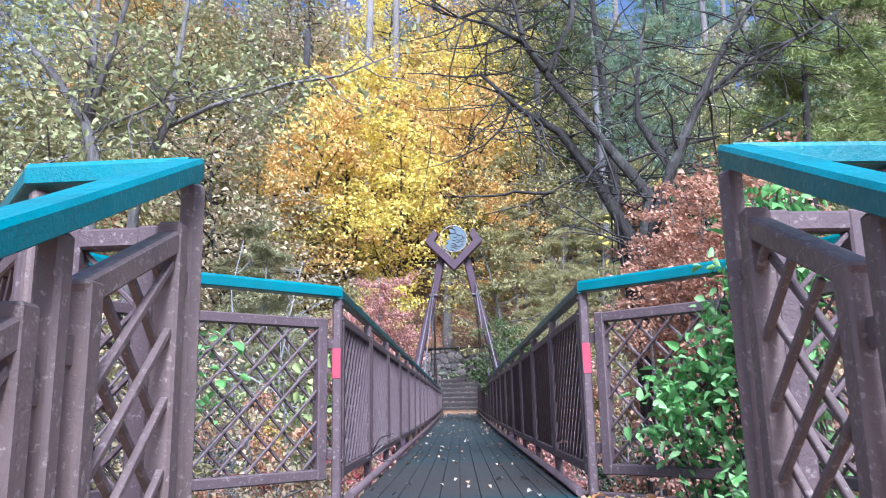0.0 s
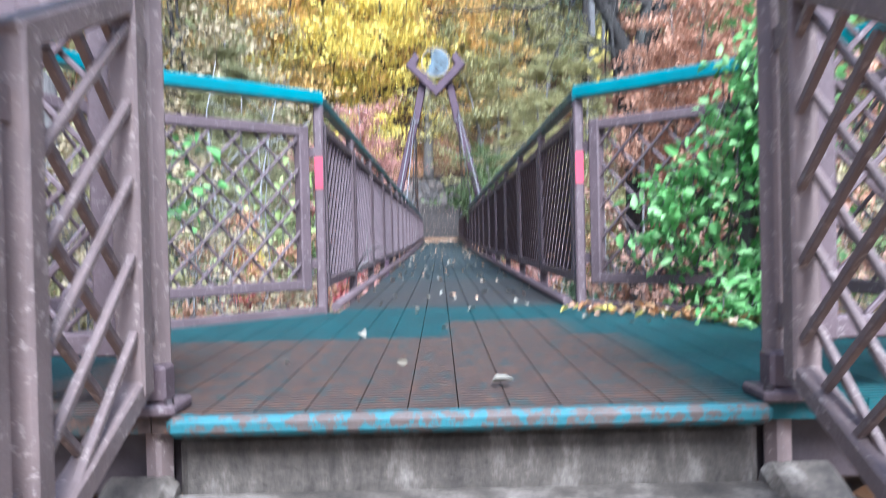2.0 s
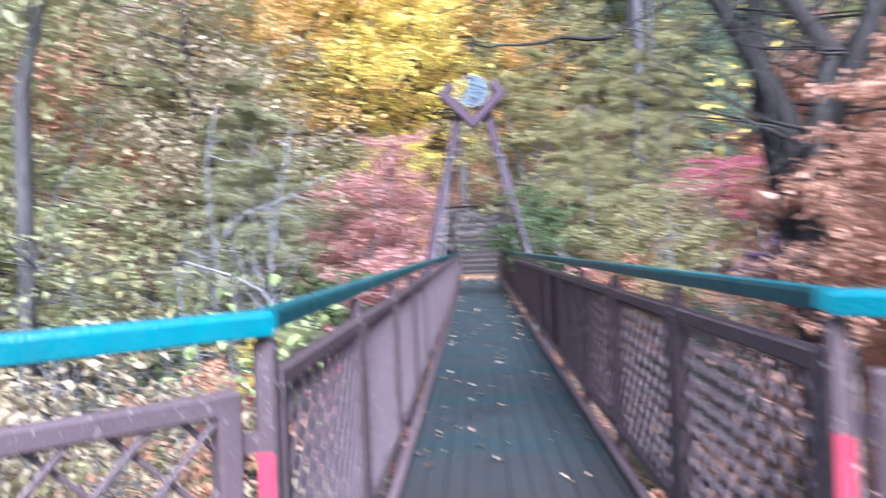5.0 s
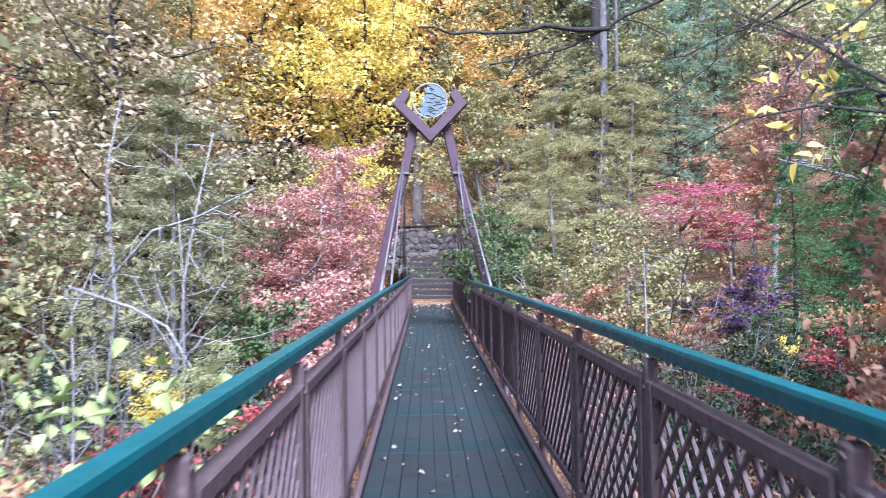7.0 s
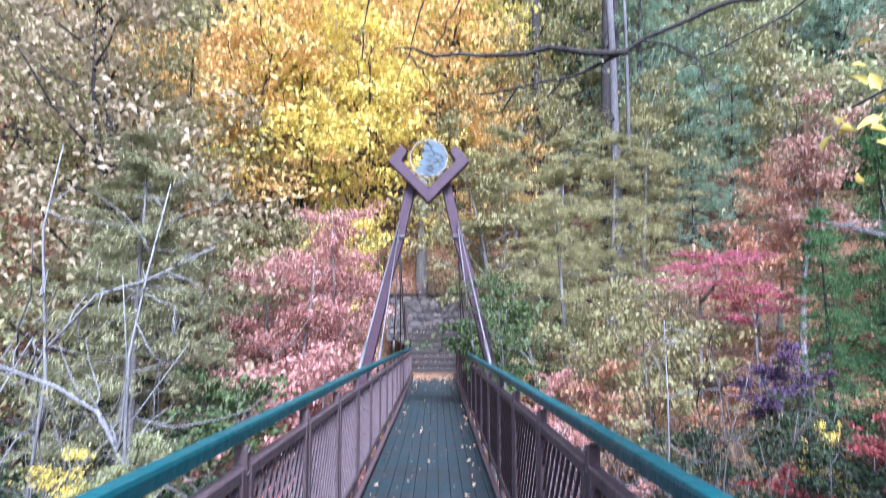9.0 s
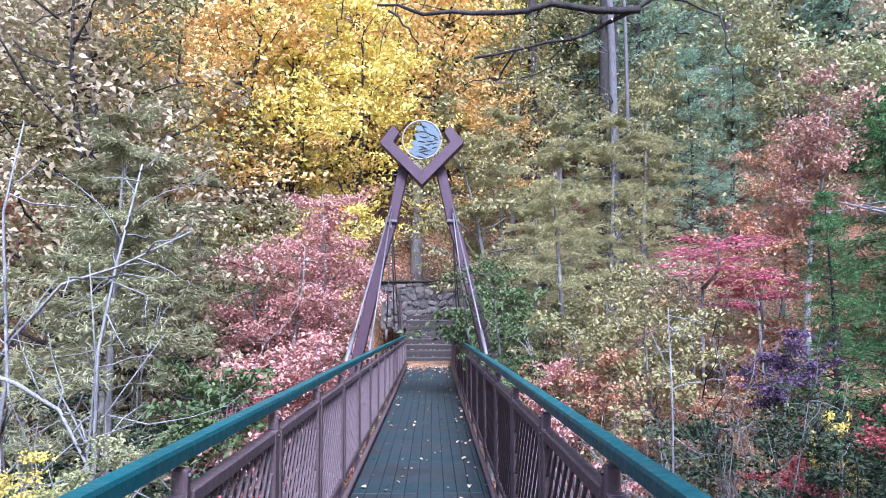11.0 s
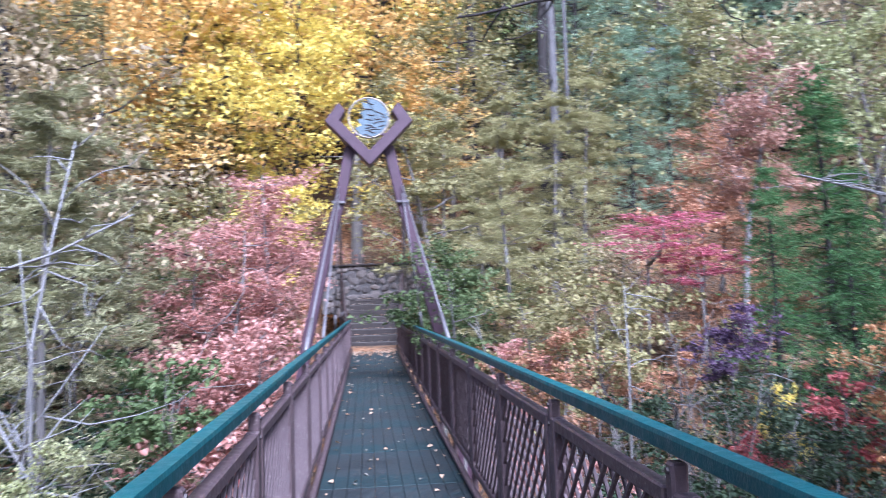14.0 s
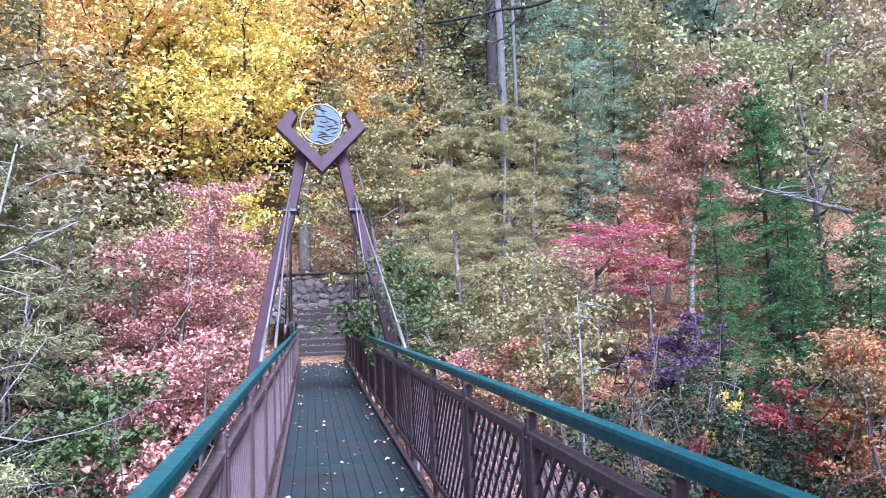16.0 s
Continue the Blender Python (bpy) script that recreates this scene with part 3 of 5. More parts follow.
inner = [(-0.365, 4.49), (-0.46, 4.325), (0.0, 3.85), (0.46, 4.325), (0.365, 4.49)]
vs = []
for yy in (TY - 0.16, TY + 0.16):
    vs.append([[bm.verts.new((TX + x, yy, z)) for x, z in ring] for ring in (outer, inner)])
for i in range(4):
    for lay in (0, 1):
        o, n_ = vs[lay]
        bm.faces.new((o[i], o[i + 1], n_[i + 1], n_[i]))
    for ring in (0, 1):
        bm.faces.new((vs[0][ring][i], vs[0][ring][i + 1], vs[1][ring][i + 1], vs[1][ring][i]))
for i in (0, 4):
    bm.faces.new((vs[0][0][i], vs[0][1][i], vs[1][1][i], vs[1][0][i]))
bmesh.ops.recalc_face_normals(bm, faces=bm.faces)
bmesh.ops.bevel(bm, geom=bm.edges[:], offset=0.008, segments=1, affect="EDGES")
fr = part("diamond_frame", bm, PLUM, tower)
CX, CZ, CR = TX, 4.39, 0.32
bm = bmesh.new()
ring_pts = [(CX + CR * math.cos(a), TY - 0.04, CZ + CR * math.sin(a)) for a in (2 * math.pi * k / 40 for k in range(41))]
tube(bm, ring_pts, [0.014] * 41, 6)
ringo = part("ring", bm, RINGM, tower, "pale metal ring")
bm = bmesh.new()
for s in (-1, 1):
    bar(bm, (CX + 0.2 * s, TY - 0.02, CZ - 0.24), (CX + 0.3 * s, TY - 0.02, CZ - 0.34), 0.05, 0.05)
part("bracket", bm, PLUM, tower)
# relief of a wooded slope inside the ring: uneven silhouette with raised ridges
bm = bmesh.new()
sil = []
for k in range(25):
    a = radians(-118 + k * 216 / 24)
    sil.append((CX + 0.302 * math.cos(a), CZ + 0.302 * math.sin(a)))
for k in range(14):
    u = k / 13
    sil.append((CX - 0.04 - 0.16 * u + 0.05 * math.sin(k * 2.1), CZ + 0.3 - 0.55 * u + 0.03 * math.cos(k * 3)))
f0 = [bm.verts.new((x, TY - 0.05, z)) for x, z in sil]
f1 = [bm.verts.new((x, TY - 0.02, z)) for x, z in sil]
bm.faces.new(f0)
bm.faces.new(f1[::-1])
for i in range(len(sil)):
    j = (i + 1) % len(sil)
    bm.faces.new((f0[j], f0[i], f1[i], f1[j]))
relief = part("relief", bm, SILVER, ringo, "pale blue cut-metal picture of a slope")
bm = bmesh.new()
rr = random.Random(4)
for k in range(22):
    z = CZ - 0.27 + 0.026 * k + rr.uniform(-0.01, 0.01)
    half = math.sqrt(max(0.28 ** 2 - (z - CZ) ** 2, 0.01))
    x0 = CX - 0.12 + rr.uniform(0.0, 0.32)
    x1 = min(CX + half, x0 + rr.uniform(0.09, 0.24))
    if x1 - x0 < 0.05:
        continue
    slope, phase = rr.uniform(-0.28, 0.1), rr.uniform(0, 6)
    pts = [(x0 + (x1 - x0) * u, TY - 0.052, z + slope * (x1 - x0) * u + 0.012 * math.sin(phase + 5 * u)) for u in (0, 0.2, 0.4, 0.6, 0.8, 1)]
    tube(bm, pts, [0.003, 0.007, 0.01, 0.009, 0.006, 0.002], 5)
part("ridge", bm, BROWN_DARK, ringo)

for s, anchors in ((-1, (8.775, 11.41, 14.86, 17.8, 20)), (1, (10.1, 14.05, 17.7, 20))):
    for y in anchors:
        c = thing("stay_cable", "pale galvanised steel stay cable running from tower to handrail", "cable", "stay cables")
        bm = bmesh.new()
        top = (TX + 0.5 * s, TY - 0.03 * (1 if y < TY + 1 else -6), 3.3 - 0.12 * (y > 11) - 0.1 * (y > 14.5))
        foot = (0.70 * s, y, RAIL - 0.03)
        tube(bm, [top, foot], [0.013, 0.013], 6)
        part("cable", bm, CABLE, c)
        bm = bmesh.new()
        a, b = Vector(foot), Vector(top)
        tube(bm, [a, a.lerp(b, 0.12)], [0.021, 0.021], 8)
        part("turnbuckle", bm, CABLE, c)

# ---------------------------------------------------------------- entrance steps
for s in (-1, 1):
    for y, z in ((-2.1, 0.012), (-2.70, -0.25)):
        bm = bmesh.new()
        bar(bm, (0.665 * s, y - 0.06, z), (0.665 * s, y + 0.06, z), 0.12, 0.024, soft=0.006)
        bar(bm, (0.665 * s, y - 0.033, z + 0.05), (0.665 * s, y + 0.033, z + 0.05), 0.066, 0.08, soft=0.008)
        plate = tagged(part("post_base", bm, BROWN), "brown steel foot plate bolted under a railing post", "post base", "post bases")
        for dx in (-0.044, 0.044):
            share("bolt", BOLT, plate, pose(0.665 * s + dx, y - 0.042, z + 0.016))
steps = thing("entrance_steps", "short flight of worn concrete steps below the platform", "stairs", kind="structure")
for k in range(5):
    z = -0.168 * k
    y = -2.12 - 0.35 * k
    bm = bmesh.new()
    if k == 0:
        bar(bm, (-0.62, y + 0.2, -0.5), (0.62, y + 0.2, -0.5), 0.36, 0.9, soft=0.02)
        part("riser", bm, CONCRETE, steps)
    else:
        bar(bm, (-0.62, y + 0.175, z - 0.3), (0.62, y + 0.175, z - 0.3), 0.35, 0.6, soft=0.015)
        part("step", bm, CONCRETE, steps)
for s in (-1, 1):
    bm = bmesh.new()
    bar(bm, (0.70 * s, -2.0, -0.32), (0.70 * s, -4.0, -1.22), 0.16, 0.42, soft=0.02)
    part("stringer", bm, CONCRETE, steps)
bm = bmesh.new()
bar(bm, (-0.62, -2.15, -0.02), (0.62, -2.15, -0.02), 0.05, 0.042, soft=0.012)
tagged(part("platform_nosing", bm, TEAL_CHIPPED), "chipped teal painted steel edge of the platform", "nosing", kind="structure")

# ---------------------------------------------------------------- plants
def limb_path(rng, start, way, length, bends=4, wander=0.25, lift=0.05):
    pts = [np.array(start, float)]
    way = np.array(way, float)
    way /= np.linalg.norm(way)
    for _ in range(bends):
        way = way + rng.normal(size=3) * wander + (0, 0, lift)
        way /= np.linalg.norm(way)
        pts.append(pts[-1] + way * length / bends)
    return pts


def broadleaf(seed, height=6.0, spread=2.2, limbs=16, twigs=7, per=12, clear=0.25, leaf=0.15, flat=0.4, stems=1, thick=0.014, puff=0.024, sides=4, taper=0.75):
    """Wood and leaf meshes of a broadleaved tree with layered sprays and gaps."""
    rng = np.random.default_rng(seed)
    bm = bmesh.new()
    spots = []
    for st in range(stems):
        way = (rng.normal() * 0.10 * stems, rng.normal() * 0.10 * stems, 1)
        trunk = limb_path(rng, (0, 0, -0.3), way, height * rng.uniform(0.85, 1.0), 7, 0.09, 0.12)
        r0 = height * thick / stems ** 0.4
        tube(bm, trunk, [r0 * (1.25 if k == 0 else (1 - 0.88 * k / 7)) for k in range(8)], 7)
        for k in range(limbs // stems):
            u = clear + (1 - clear) * (k + rng.random()) / (limbs // stems)
            i = min(int(u * 7), 6)
            base = trunk[i] + (trunk[i + 1] - trunk[i]) * (u * 7 - i)
            ang = k * 2.4 + rng.random()
            reach = spread * (1.15 - taper * max(0, u - 0.35)) * rng.uniform(0.55, 1.15)
            lp = limb_path(rng, base, (math.cos(ang), math.sin(ang), rng.uniform(0.05, 0.6)), reach, 5, 0.2, 0.02)
            rr = r0 * 0.38 * (1.1 - u * 0.6)
            tube(bm, lp, [rr * (1 - 0.85 * j / 5) for j in range(6)], sides)
            for j in range(twigs):
                q = lp[1 + rng.integers(5)] if len(lp) > 5 else lp[-1]
                tp = limb_path(rng, q, (*(rng.normal(size=2) + np.array((math.cos(ang), math.sin(ang))) * 0.7), rng.normal() * 0.25), reach * rng.uniform(0.2, 0.45), 3, 0.3, 0)
                if sides > 3 or j % 2:
                    tube(bm, tp[::3], [rr * 0.26, rr * 0.06], 3)
                for q2 in tp[1:]:
                    spots.append(q2 + rng.normal(size=(per, 3)) * np.array((1, 1, flat)) * height * puff)
    me = bpy.data.meshes.new("trunk")
    bm.to_mesh(me)
    bm.free()
    return me, leaf_data("crown", np.concatenate(spots), leaf, leaf * 0.6, 0.75, rng, fine=0.06 < leaf < 0.08)


def conifer(seed, height=9.0, spread=2.4, whorls=20, per=5, tufts=9, blades=9, clear=0.12, droop=-0.08, blade=0.2, dense=1.0, thin=0.15, tier=0.3):
    """A pine: whorls of long boughs set with tufts of needles."""
    rng = np.random.default_rng(seed)
    bm = bmesh.new()
    trunk = limb_path(rng, (0, 0, -0.3), (0, 0, 1), height, 8, 0.03, 0.2)
    r0 = height * 0.014
    tube(bm, trunk, [r0 * (1.2 if k == 0 else 1 - 0.92 * k / 8) for k in range(9)], 8)
    spots, along = [], []
    for w in range(whorls):
        u = min(0.99, clear + (1 - clear) * (w + 0.9 * rng.random()) / whorls)
        i = min(int(u * 8), 7)
        base = trunk[i] + (trunk[i + 1] - trunk[i]) * (u * 8 - i)
        for k in range(per):
            ang = k * 2 * math.pi / per + w * 0.9 + rng.normal() * 0.25
            reach = spread * (1.08 - u) ** 0.7 * rng.uniform(0.6, 1.1)
            lp = limb_path(rng, base, (math.cos(ang), math.sin(ang), rng.uniform(-0.12, 0.5)), reach, 4, 0.16, droop)
            rr = r0 * 0.25 * (1.1 - u)
            tube(bm, lp, [rr, rr * 0.75, rr * 0.5, rr * 0.3, rr * 0.1], 4)
            for j in range(int(tufts * dense)):
                s = rng.uniform(0.8, 4)
                i2 = min(int(s), 3)
                c = lp[i2] + (lp[i2 + 1] - lp[i2]) * (s - i2) + rng.normal(size=3) * np.array((1, 1, tier)) * reach * 0.14
                out = np.array((math.cos(ang), math.sin(ang), 0.25)) + rng.normal(size=3) * 0.5
                spots.append(c + rng.normal(size=(blades, 3)) * blade * 0.45 * np.array((1, 1, 0.2 + tier)))
                along.append(np.repeat(out[None], blades, 0) + rng.normal(size=(blades, 3)) * 0.5)
    me = bpy.data.meshes.new("trunk")
    bm.to_mesh(me)
    bm.free()
    return me, leaf_data("crown", np.concatenate(spots), blade, blade * thin, 0.35 + tier * 1.8, rng, 0.1, np.concatenate(along))


def bare(seed, height=2.2, stems=7, twigs=9, spread=0.7):
    """A leafless thicket of thin stems."""
    rng = np.random.default_rng(seed)
    bm = bmesh.new()
    for s in range(stems):
        a = rng.random() * 6.28
        lp = limb_path(rng, (0.3 * rng.normal(), 0.3 * rng.normal(), -0.1), (spread * math.cos(a), spread * math.sin(a), 1), height * rng.uniform(0.6, 1.1), 6, 0.2, 0.05)
        r0 = height * 0.006 * rng.uniform(0.6, 1.2)
        tube(bm, lp, [r0 * (1 - 0.8 * k / 6) for k in range(7)], 5)
        for k in range(twigs):
            q = lp[1 + rng.integers(6)]
            tp = limb_path(rng, q, rng.normal(size=3) + (0, 0, 0.5), height * rng.uniform(0.12, 0.35), 4, 0.35, 0.05)
            tube(bm, tp, [r0 * 0.5, r0 * 0.4, r0 * 0.3, r0 * 0.2, r0 * 0.1], 3)
    me = bpy.data.meshes.new("stems")
    bm.to_mesh(me)
    bm.free()
    return me


BIG = [broadleaf(15 + k, 14.0, 4.2, 34, 8, 8, 0.2, 0.185, puff=0.022, sides=3) for k in range(3)]
TOPPED = [broadleaf(25, 7.6, 1.25, 16, 8, 11, 0.66, 0.095, puff=0.02)]
BEECH = [broadleaf(45 + k, 3.0, 1.0, 16, 7, 8, 0.15, 0.075, 0.4, puff=0.03) for k in range(2)]
MAPLE = [broadleaf(10 + k, 6.0, 2.2, 20, 8, 11, leaf=0.11, puff=0.026) for k in range(4)]
SLENDER = [broadleaf(20 + k, 6.8, 1.15, 24, 8, 13, 0.18, 0.083, puff=0.02, taper=0.3) for k in range(2)]
SPARSE = [broadleaf(30 + k, 5.0, 2.0, 16, 7, 9, 0.2, 0.06, stems=2) for k in range(2)]
SAPLING = [broadleaf(40 + k, 3.0, 1.1, 16, 6, 9, 0.1, 0.085, 0.45, puff=0.032) for k in range(3)]
SHRUB = [broadleaf(50 + k, 1.6, 0.9, 16, 6, 7, 0.05, 0.09, 0.5, stems=4, puff=0.035) for k in range(3)]
BRUSHWOOD = [broadleaf(55 + k, 1.6, 0.9, 16, 6, 11, 0.05, 0.05, 0.6, stems=4, puff=0.04) for k in range(2)]
PINE = [conifer(60 + k, blades=14, blade=0.15, thin=0.12) for k in range(3)]
HEMLOCK = [conifer(70 + k, 8.0, 2.3, 26, 6, 11, 8, 0.03, -0.16, 0.15) for k in range(2)]
OPENPINE = [conifer(80 + k, 8.0, 3.0, 11, 5, 18, 18, 0.2, -0.02, 0.13, thin=0.12, tier=0.17) for k in range(2)]
HIGHPINE = [conifer(85 + k, 9.0, 2.6, 9, 5, 22, 30, 0.38, 0.0, 0.12, thin=0.07) for k in range(2)]
THICKET = [bare(90 + k) for k in range(3)]


def slot(me, m):
    if not me.materials:
        me.materials.append(m)


def plant(kind, x, y, tone, scale=1.0, wood=None, label="", category="tree", group="", turn=None, z=None, stretch=1.0, tilt=0.0, name="tree"):
    k = plant.count = plant.count + 1
    trunk, crown = kind[k % len(kind)]
    e = thing(name, label, category, group)
    gz = ground_z(x, y) if z is None else z
    e.matrix_basis = pose(x, y, gz, tilt, 0, (k * 137.5) % 360 if turn is None else turn) @ Matrix.Diagonal((scale, scale, scale * stretch, 1))
    for nm, me, m in (("trunk", trunk, wood or BARK_GREY), ("crown", crown, F[tone])):
        slot(me, m)
        ob = share(nm, me, e)
        ob.material_slots[0].link = "OBJECT"
        ob.material_slots[0].material = m
    low = ground_z(x, y)
    if gz > low + 0.15:
        bm = bmesh.new()
        drop = (low - 0.3 - gz) / (scale * stretch)
        tube(bm, [(0.1, 0.06, drop), (-0.04, 0.03, drop * 0.5), (0, 0, 0.1)], [0.035, 0.03, 0.025], 6)
        part("stem", bm, wood or BARK_GREY, e)
    return e


plant.count = 0


def thicket(x, y, scale, wood, label, n=0, z=None):
    e = new("bare_shrub", THICKET[n % 3])
    slot(THICKET[n % 3], wood)
    e.material_slots[0].link = "OBJECT"
    e.material_slots[0].material = wood
    gz = ground_z(x, y) if z is None else z
    e.matrix_basis = pose(x, y, gz, 0, 0, n * 77) @ Matrix.Diagonal((scale, scale, scale, 1))
    tagged(e, label, "bare shrub", "leafless shrubs", "stuff")


# trees that stand out, nearest the bridge first
plant(SLENDER, -2.5, 17.6, "salmon", 1.0, label="slender maple with salmon-pink autumn leaves beside the bridge", z=-1.9, turn=20)
plant(SLENDER, -2.95, 17.6, "salmon", 0.9, label="slender maple with salmon-pink autumn leaves beside the bridge", z=-2.0, turn=200)
plant(MAPLE, -2.75, 18.8, "salmon", 0.9, label="broad maple with salmon-pink autumn leaves beside the bridge", z=-1.6, turn=90)
plant(SLENDER, -3.5, 17.8, "salmon", 0.92, label="slender maple with salmon-pink autumn leaves beside the bridge", z=-2.3, turn=110)
plant(SAPLING, -3.3, 15.6, "salmon", 1.15, label="young maple with reddish pink leaves", z=-2.3)
plant(SAPLING, -2.35, 16.0, "salmon", 1.15, label="young maple with reddish pink leaves", z=-2.0)
plant(SAPLING, -2.9, 16.6, "salmon", 1.2, label="young maple with reddish pink leaves", z=-2.1)
plant(SAPLING, 6.0, 18.2, "magenta", 1.25, label="small dogwood with vivid magenta-pink leaves", z=2.2, stretch=0.3)
plant(SHRUB, 7.2, 18.2, "magenta", 1.05, label="small dogwood with vivid magenta-pink leaves", z=1.75, stretch=0.5)
plant(TOPPED, 8.9, 19.2, "rose", 1.08, label="slim tree with dusty rose leaves and a pale trunk", wood=BARK_PALE, z=-0.6)
plant(MAPLE, 8.7, 20.4, "rust", 0.75, label="tree with rusty orange-brown leaves", z=1.6)
plant(SAPLING, 7.6, 18.8, "rust", 1.2, label="young tree with rusty orange-brown leaves", z=0.6)
plant(HEMLOCK, 8.0, 16.6, "hemlock", 0.55, label="young green hemlock with drooping boughs", z=-0.3, wood=BARK_DARK)
plant(HEMLOCK, 10.3, 15.2, "hemlock", 0.55, label="young green hemlock with drooping boughs", z=-1.2, wood=BARK_DARK)
plant(HEMLOCK, 9.2, 16.0, "hemlock", 0.58, label="young green hemlock with drooping boughs", z=-0.9, wood=BARK_DARK)
plant(HEMLOCK, 11.4, 20.0, "hemlock", 1.0, label="dark green hemlock with drooping boughs", z=-0.6, wood=BARK_DARK)
plant(SHRUB, 6.2, 15.0, "purple", 0.85, label="dense shrub with dark purple leaves", category="shrub", z=0.05, name="shrub")
plant(PINE, 10.6, 27.5, "pine", 0.85, label="tall blue-green pine on the far bank", wood=BARK_DARK)
plant(PINE, 7.6, 30, "pine", 1.5, label="tall blue-green pine on the far bank", wood=BARK_DARK)
plant(OPENPINE, 3.2, 19.4, "oldpine", 0.85, label="olive-green pine with layered boughs near the bridge end", z=-1.2)
plant(OPENPINE, 5.0, 22.6, "oldpine", 0.95, label="olive-green pine with layered boughs on the far bank", z=0)
plant(OPENPINE, 2.2, 25.0, "oldpine", 0.9, label="olive-green pine with layered boughs above the wall", z=1.0)
plant(OPENPINE, 3.9, 25.6, "oldpine", 0.95, label="olive-green pine with layered boughs on the far bank", z=0.6)
plant(OPENPINE, 6.4, 24.6, "oldpine", 1.0, label="olive-green pine with layered boughs on the far bank", z=0.4)
plant(OPENPINE, 3.0, 22.4, "oldpine", 0.62, label="small olive pine with layered boughs beside the steps", z=-0.2)
plant(SAPLING, 4.4, 20.6, "olive", 1.3, label="young tree with olive-yellow leaves on the bank", z=-0.7)
plant(SAPLING, 5.9, 20.8, "tan", 1.3, label="young tree with dull tan leaves on the bank", z=-0.6)
plant(SAPLING, 3.6, 18.0, "olive", 1.2, label="young tree with olive-yellow leaves on the bank", z=-1.4)
plant(SAPLING, 2.6, 20.2, "leaf", 1.0, label="young green tree beside the bridge end", z=-0.8)
plant(PINE, 8.8, 26.8, "pine", 0.85, label="tall blue-green pine on the far bank", wood=BARK_DARK)
plant(SAPLING, 4.6, 16.5, "olive", 1.3, label="young tree with olive-yellow leaves below the bridge", z=-1.4)
plant(SAPLING, 3.3, 16.4, "rust", 0.9, label="young tree with rusty brown leaves below the bridge", z=-1.5)
plant(SAPLING, 5.6, 17.6, "olive", 1.5, label="young tree with olive-yellow leaves below the bridge", z=-2.4)
plant(SAPLING, 2.0, 21.8, "leaf", 0.8, label="leafy green shrub beside the steps", category="shrub", name="shrub", z=-0.4)
plant(SAPLING, 1.5, 22.6, "leaf", 0.7, label="leafy green shrub beside the steps", category="shrub", name="shrub", z=0.0)
plant(SAPLING, 1.2, 13.2, "leaf", 0.7, label="leafy green young tree before the tower leg", z=0.4, stretch=1.0)
plant(SHRUB, 1.2, 15.5, "leaf", 1.2, label="leafy green shrub beside the bridge", category="shrub", name="shrub", z=0.6)
plant(OPENPINE, -3.9, 11.2, "greypine", 0.85, label="grey-green pine with thin layered boughs", z=-2.8)
plant(OPENPINE, -5.4, 14.2, "greypine", 1.0, label="grey-green pine with thin layered boughs", z=-2.6)
plant(SHRUB, -2.5, 11.1, "leaf", 1.0, label="rounded dark green shrub below the bridge", category="shrub", name="shrub", z=-0.35)
plant(SAPLING, 7.9, 12.0, "orange", 0.9, label="young tree with orange-brown leaves", z=-1.4)
plant(SPARSE, 7.9, 10.6, "lime", 0.95, label="open tree with sparse yellow-green leaves", z=-1.6)
plant(SPARSE, 11.2, 13.5, "lime", 1.1, label="open tree with sparse yellow-green leaves", z=-1.6)

RED_SHRUBS = [(7.0, 13.0, "red", 0.8, -0.95), (5.2, 12.6, "red", 0.6, -1.4), (2.8, 17.0, "salmon", 0.75, -0.3), (4.3, 10.2, "salmon", 0.8, -2.3), (2.9, 12.4, "salmon", 0.8, -1.9), (1.9, 12.8, "salmon", 0.8, -1.6), (2.2, 15.2, "salmon", 0.8, -1.0), (2.0, 18.6, "rust", 0.8, -0.7),
              (-2.2, 9.6, "red", 0.9, -1.4), (-3.0, 8.8, "red", 0.9, -1.7), (-1.9, 8.0, "salmon", 0.9, -1.6), (-4.0, 9.6, "red", 0.8, -1.6), (-2.0, 11.2, "salmon", 1.0, -1.3), (8.0, 13.2, "orange", 1.0, -2.2), (9.0, 11.5, "rust", 1.0, -2.2), (5.5, 15.8, "rust", 0.7, -0.6), (4.9, 16.2, "rust", 0.6, -0.6), (8.0, 12.5, "orange", 0.9, -0.3), (8.2, 10.0, "rust", 0.9, -2.4)]
for x, y, tone, sc, z in RED_SHRUBS:
    plant(SHRUB, x, y, tone, sc, label={"red": "low shrub with deep red leaves", "salmon": "low shrub with coral pink leaves", "rust": "low shrub with rusty brown leaves", "orange": "low shrub with orange leaves", "tan": "low shrub with dry tan leaves"}[tone] + " on the ravine side", category="shrub", group="autumn shrubs", z=z, name="shrub")
plant(TOPPED, -2.35, 6.8, "lime", 0.3, z=-1.4, label="small sapling with bright yellow-green leaves", category="shrub", name="shrub")
plant(TOPPED, -2.6, 7.1, "yellow", 0.3, z=-1.6, label="small sapling with yellow leaves", category="shrub", name="shrub")
plant(SHRUB, 6.3, 13.6, "yellow", 0.5, label="thin sapling with yellow leaves", category="shrub", z=-1.3, name="shrub", stretch=1.8)

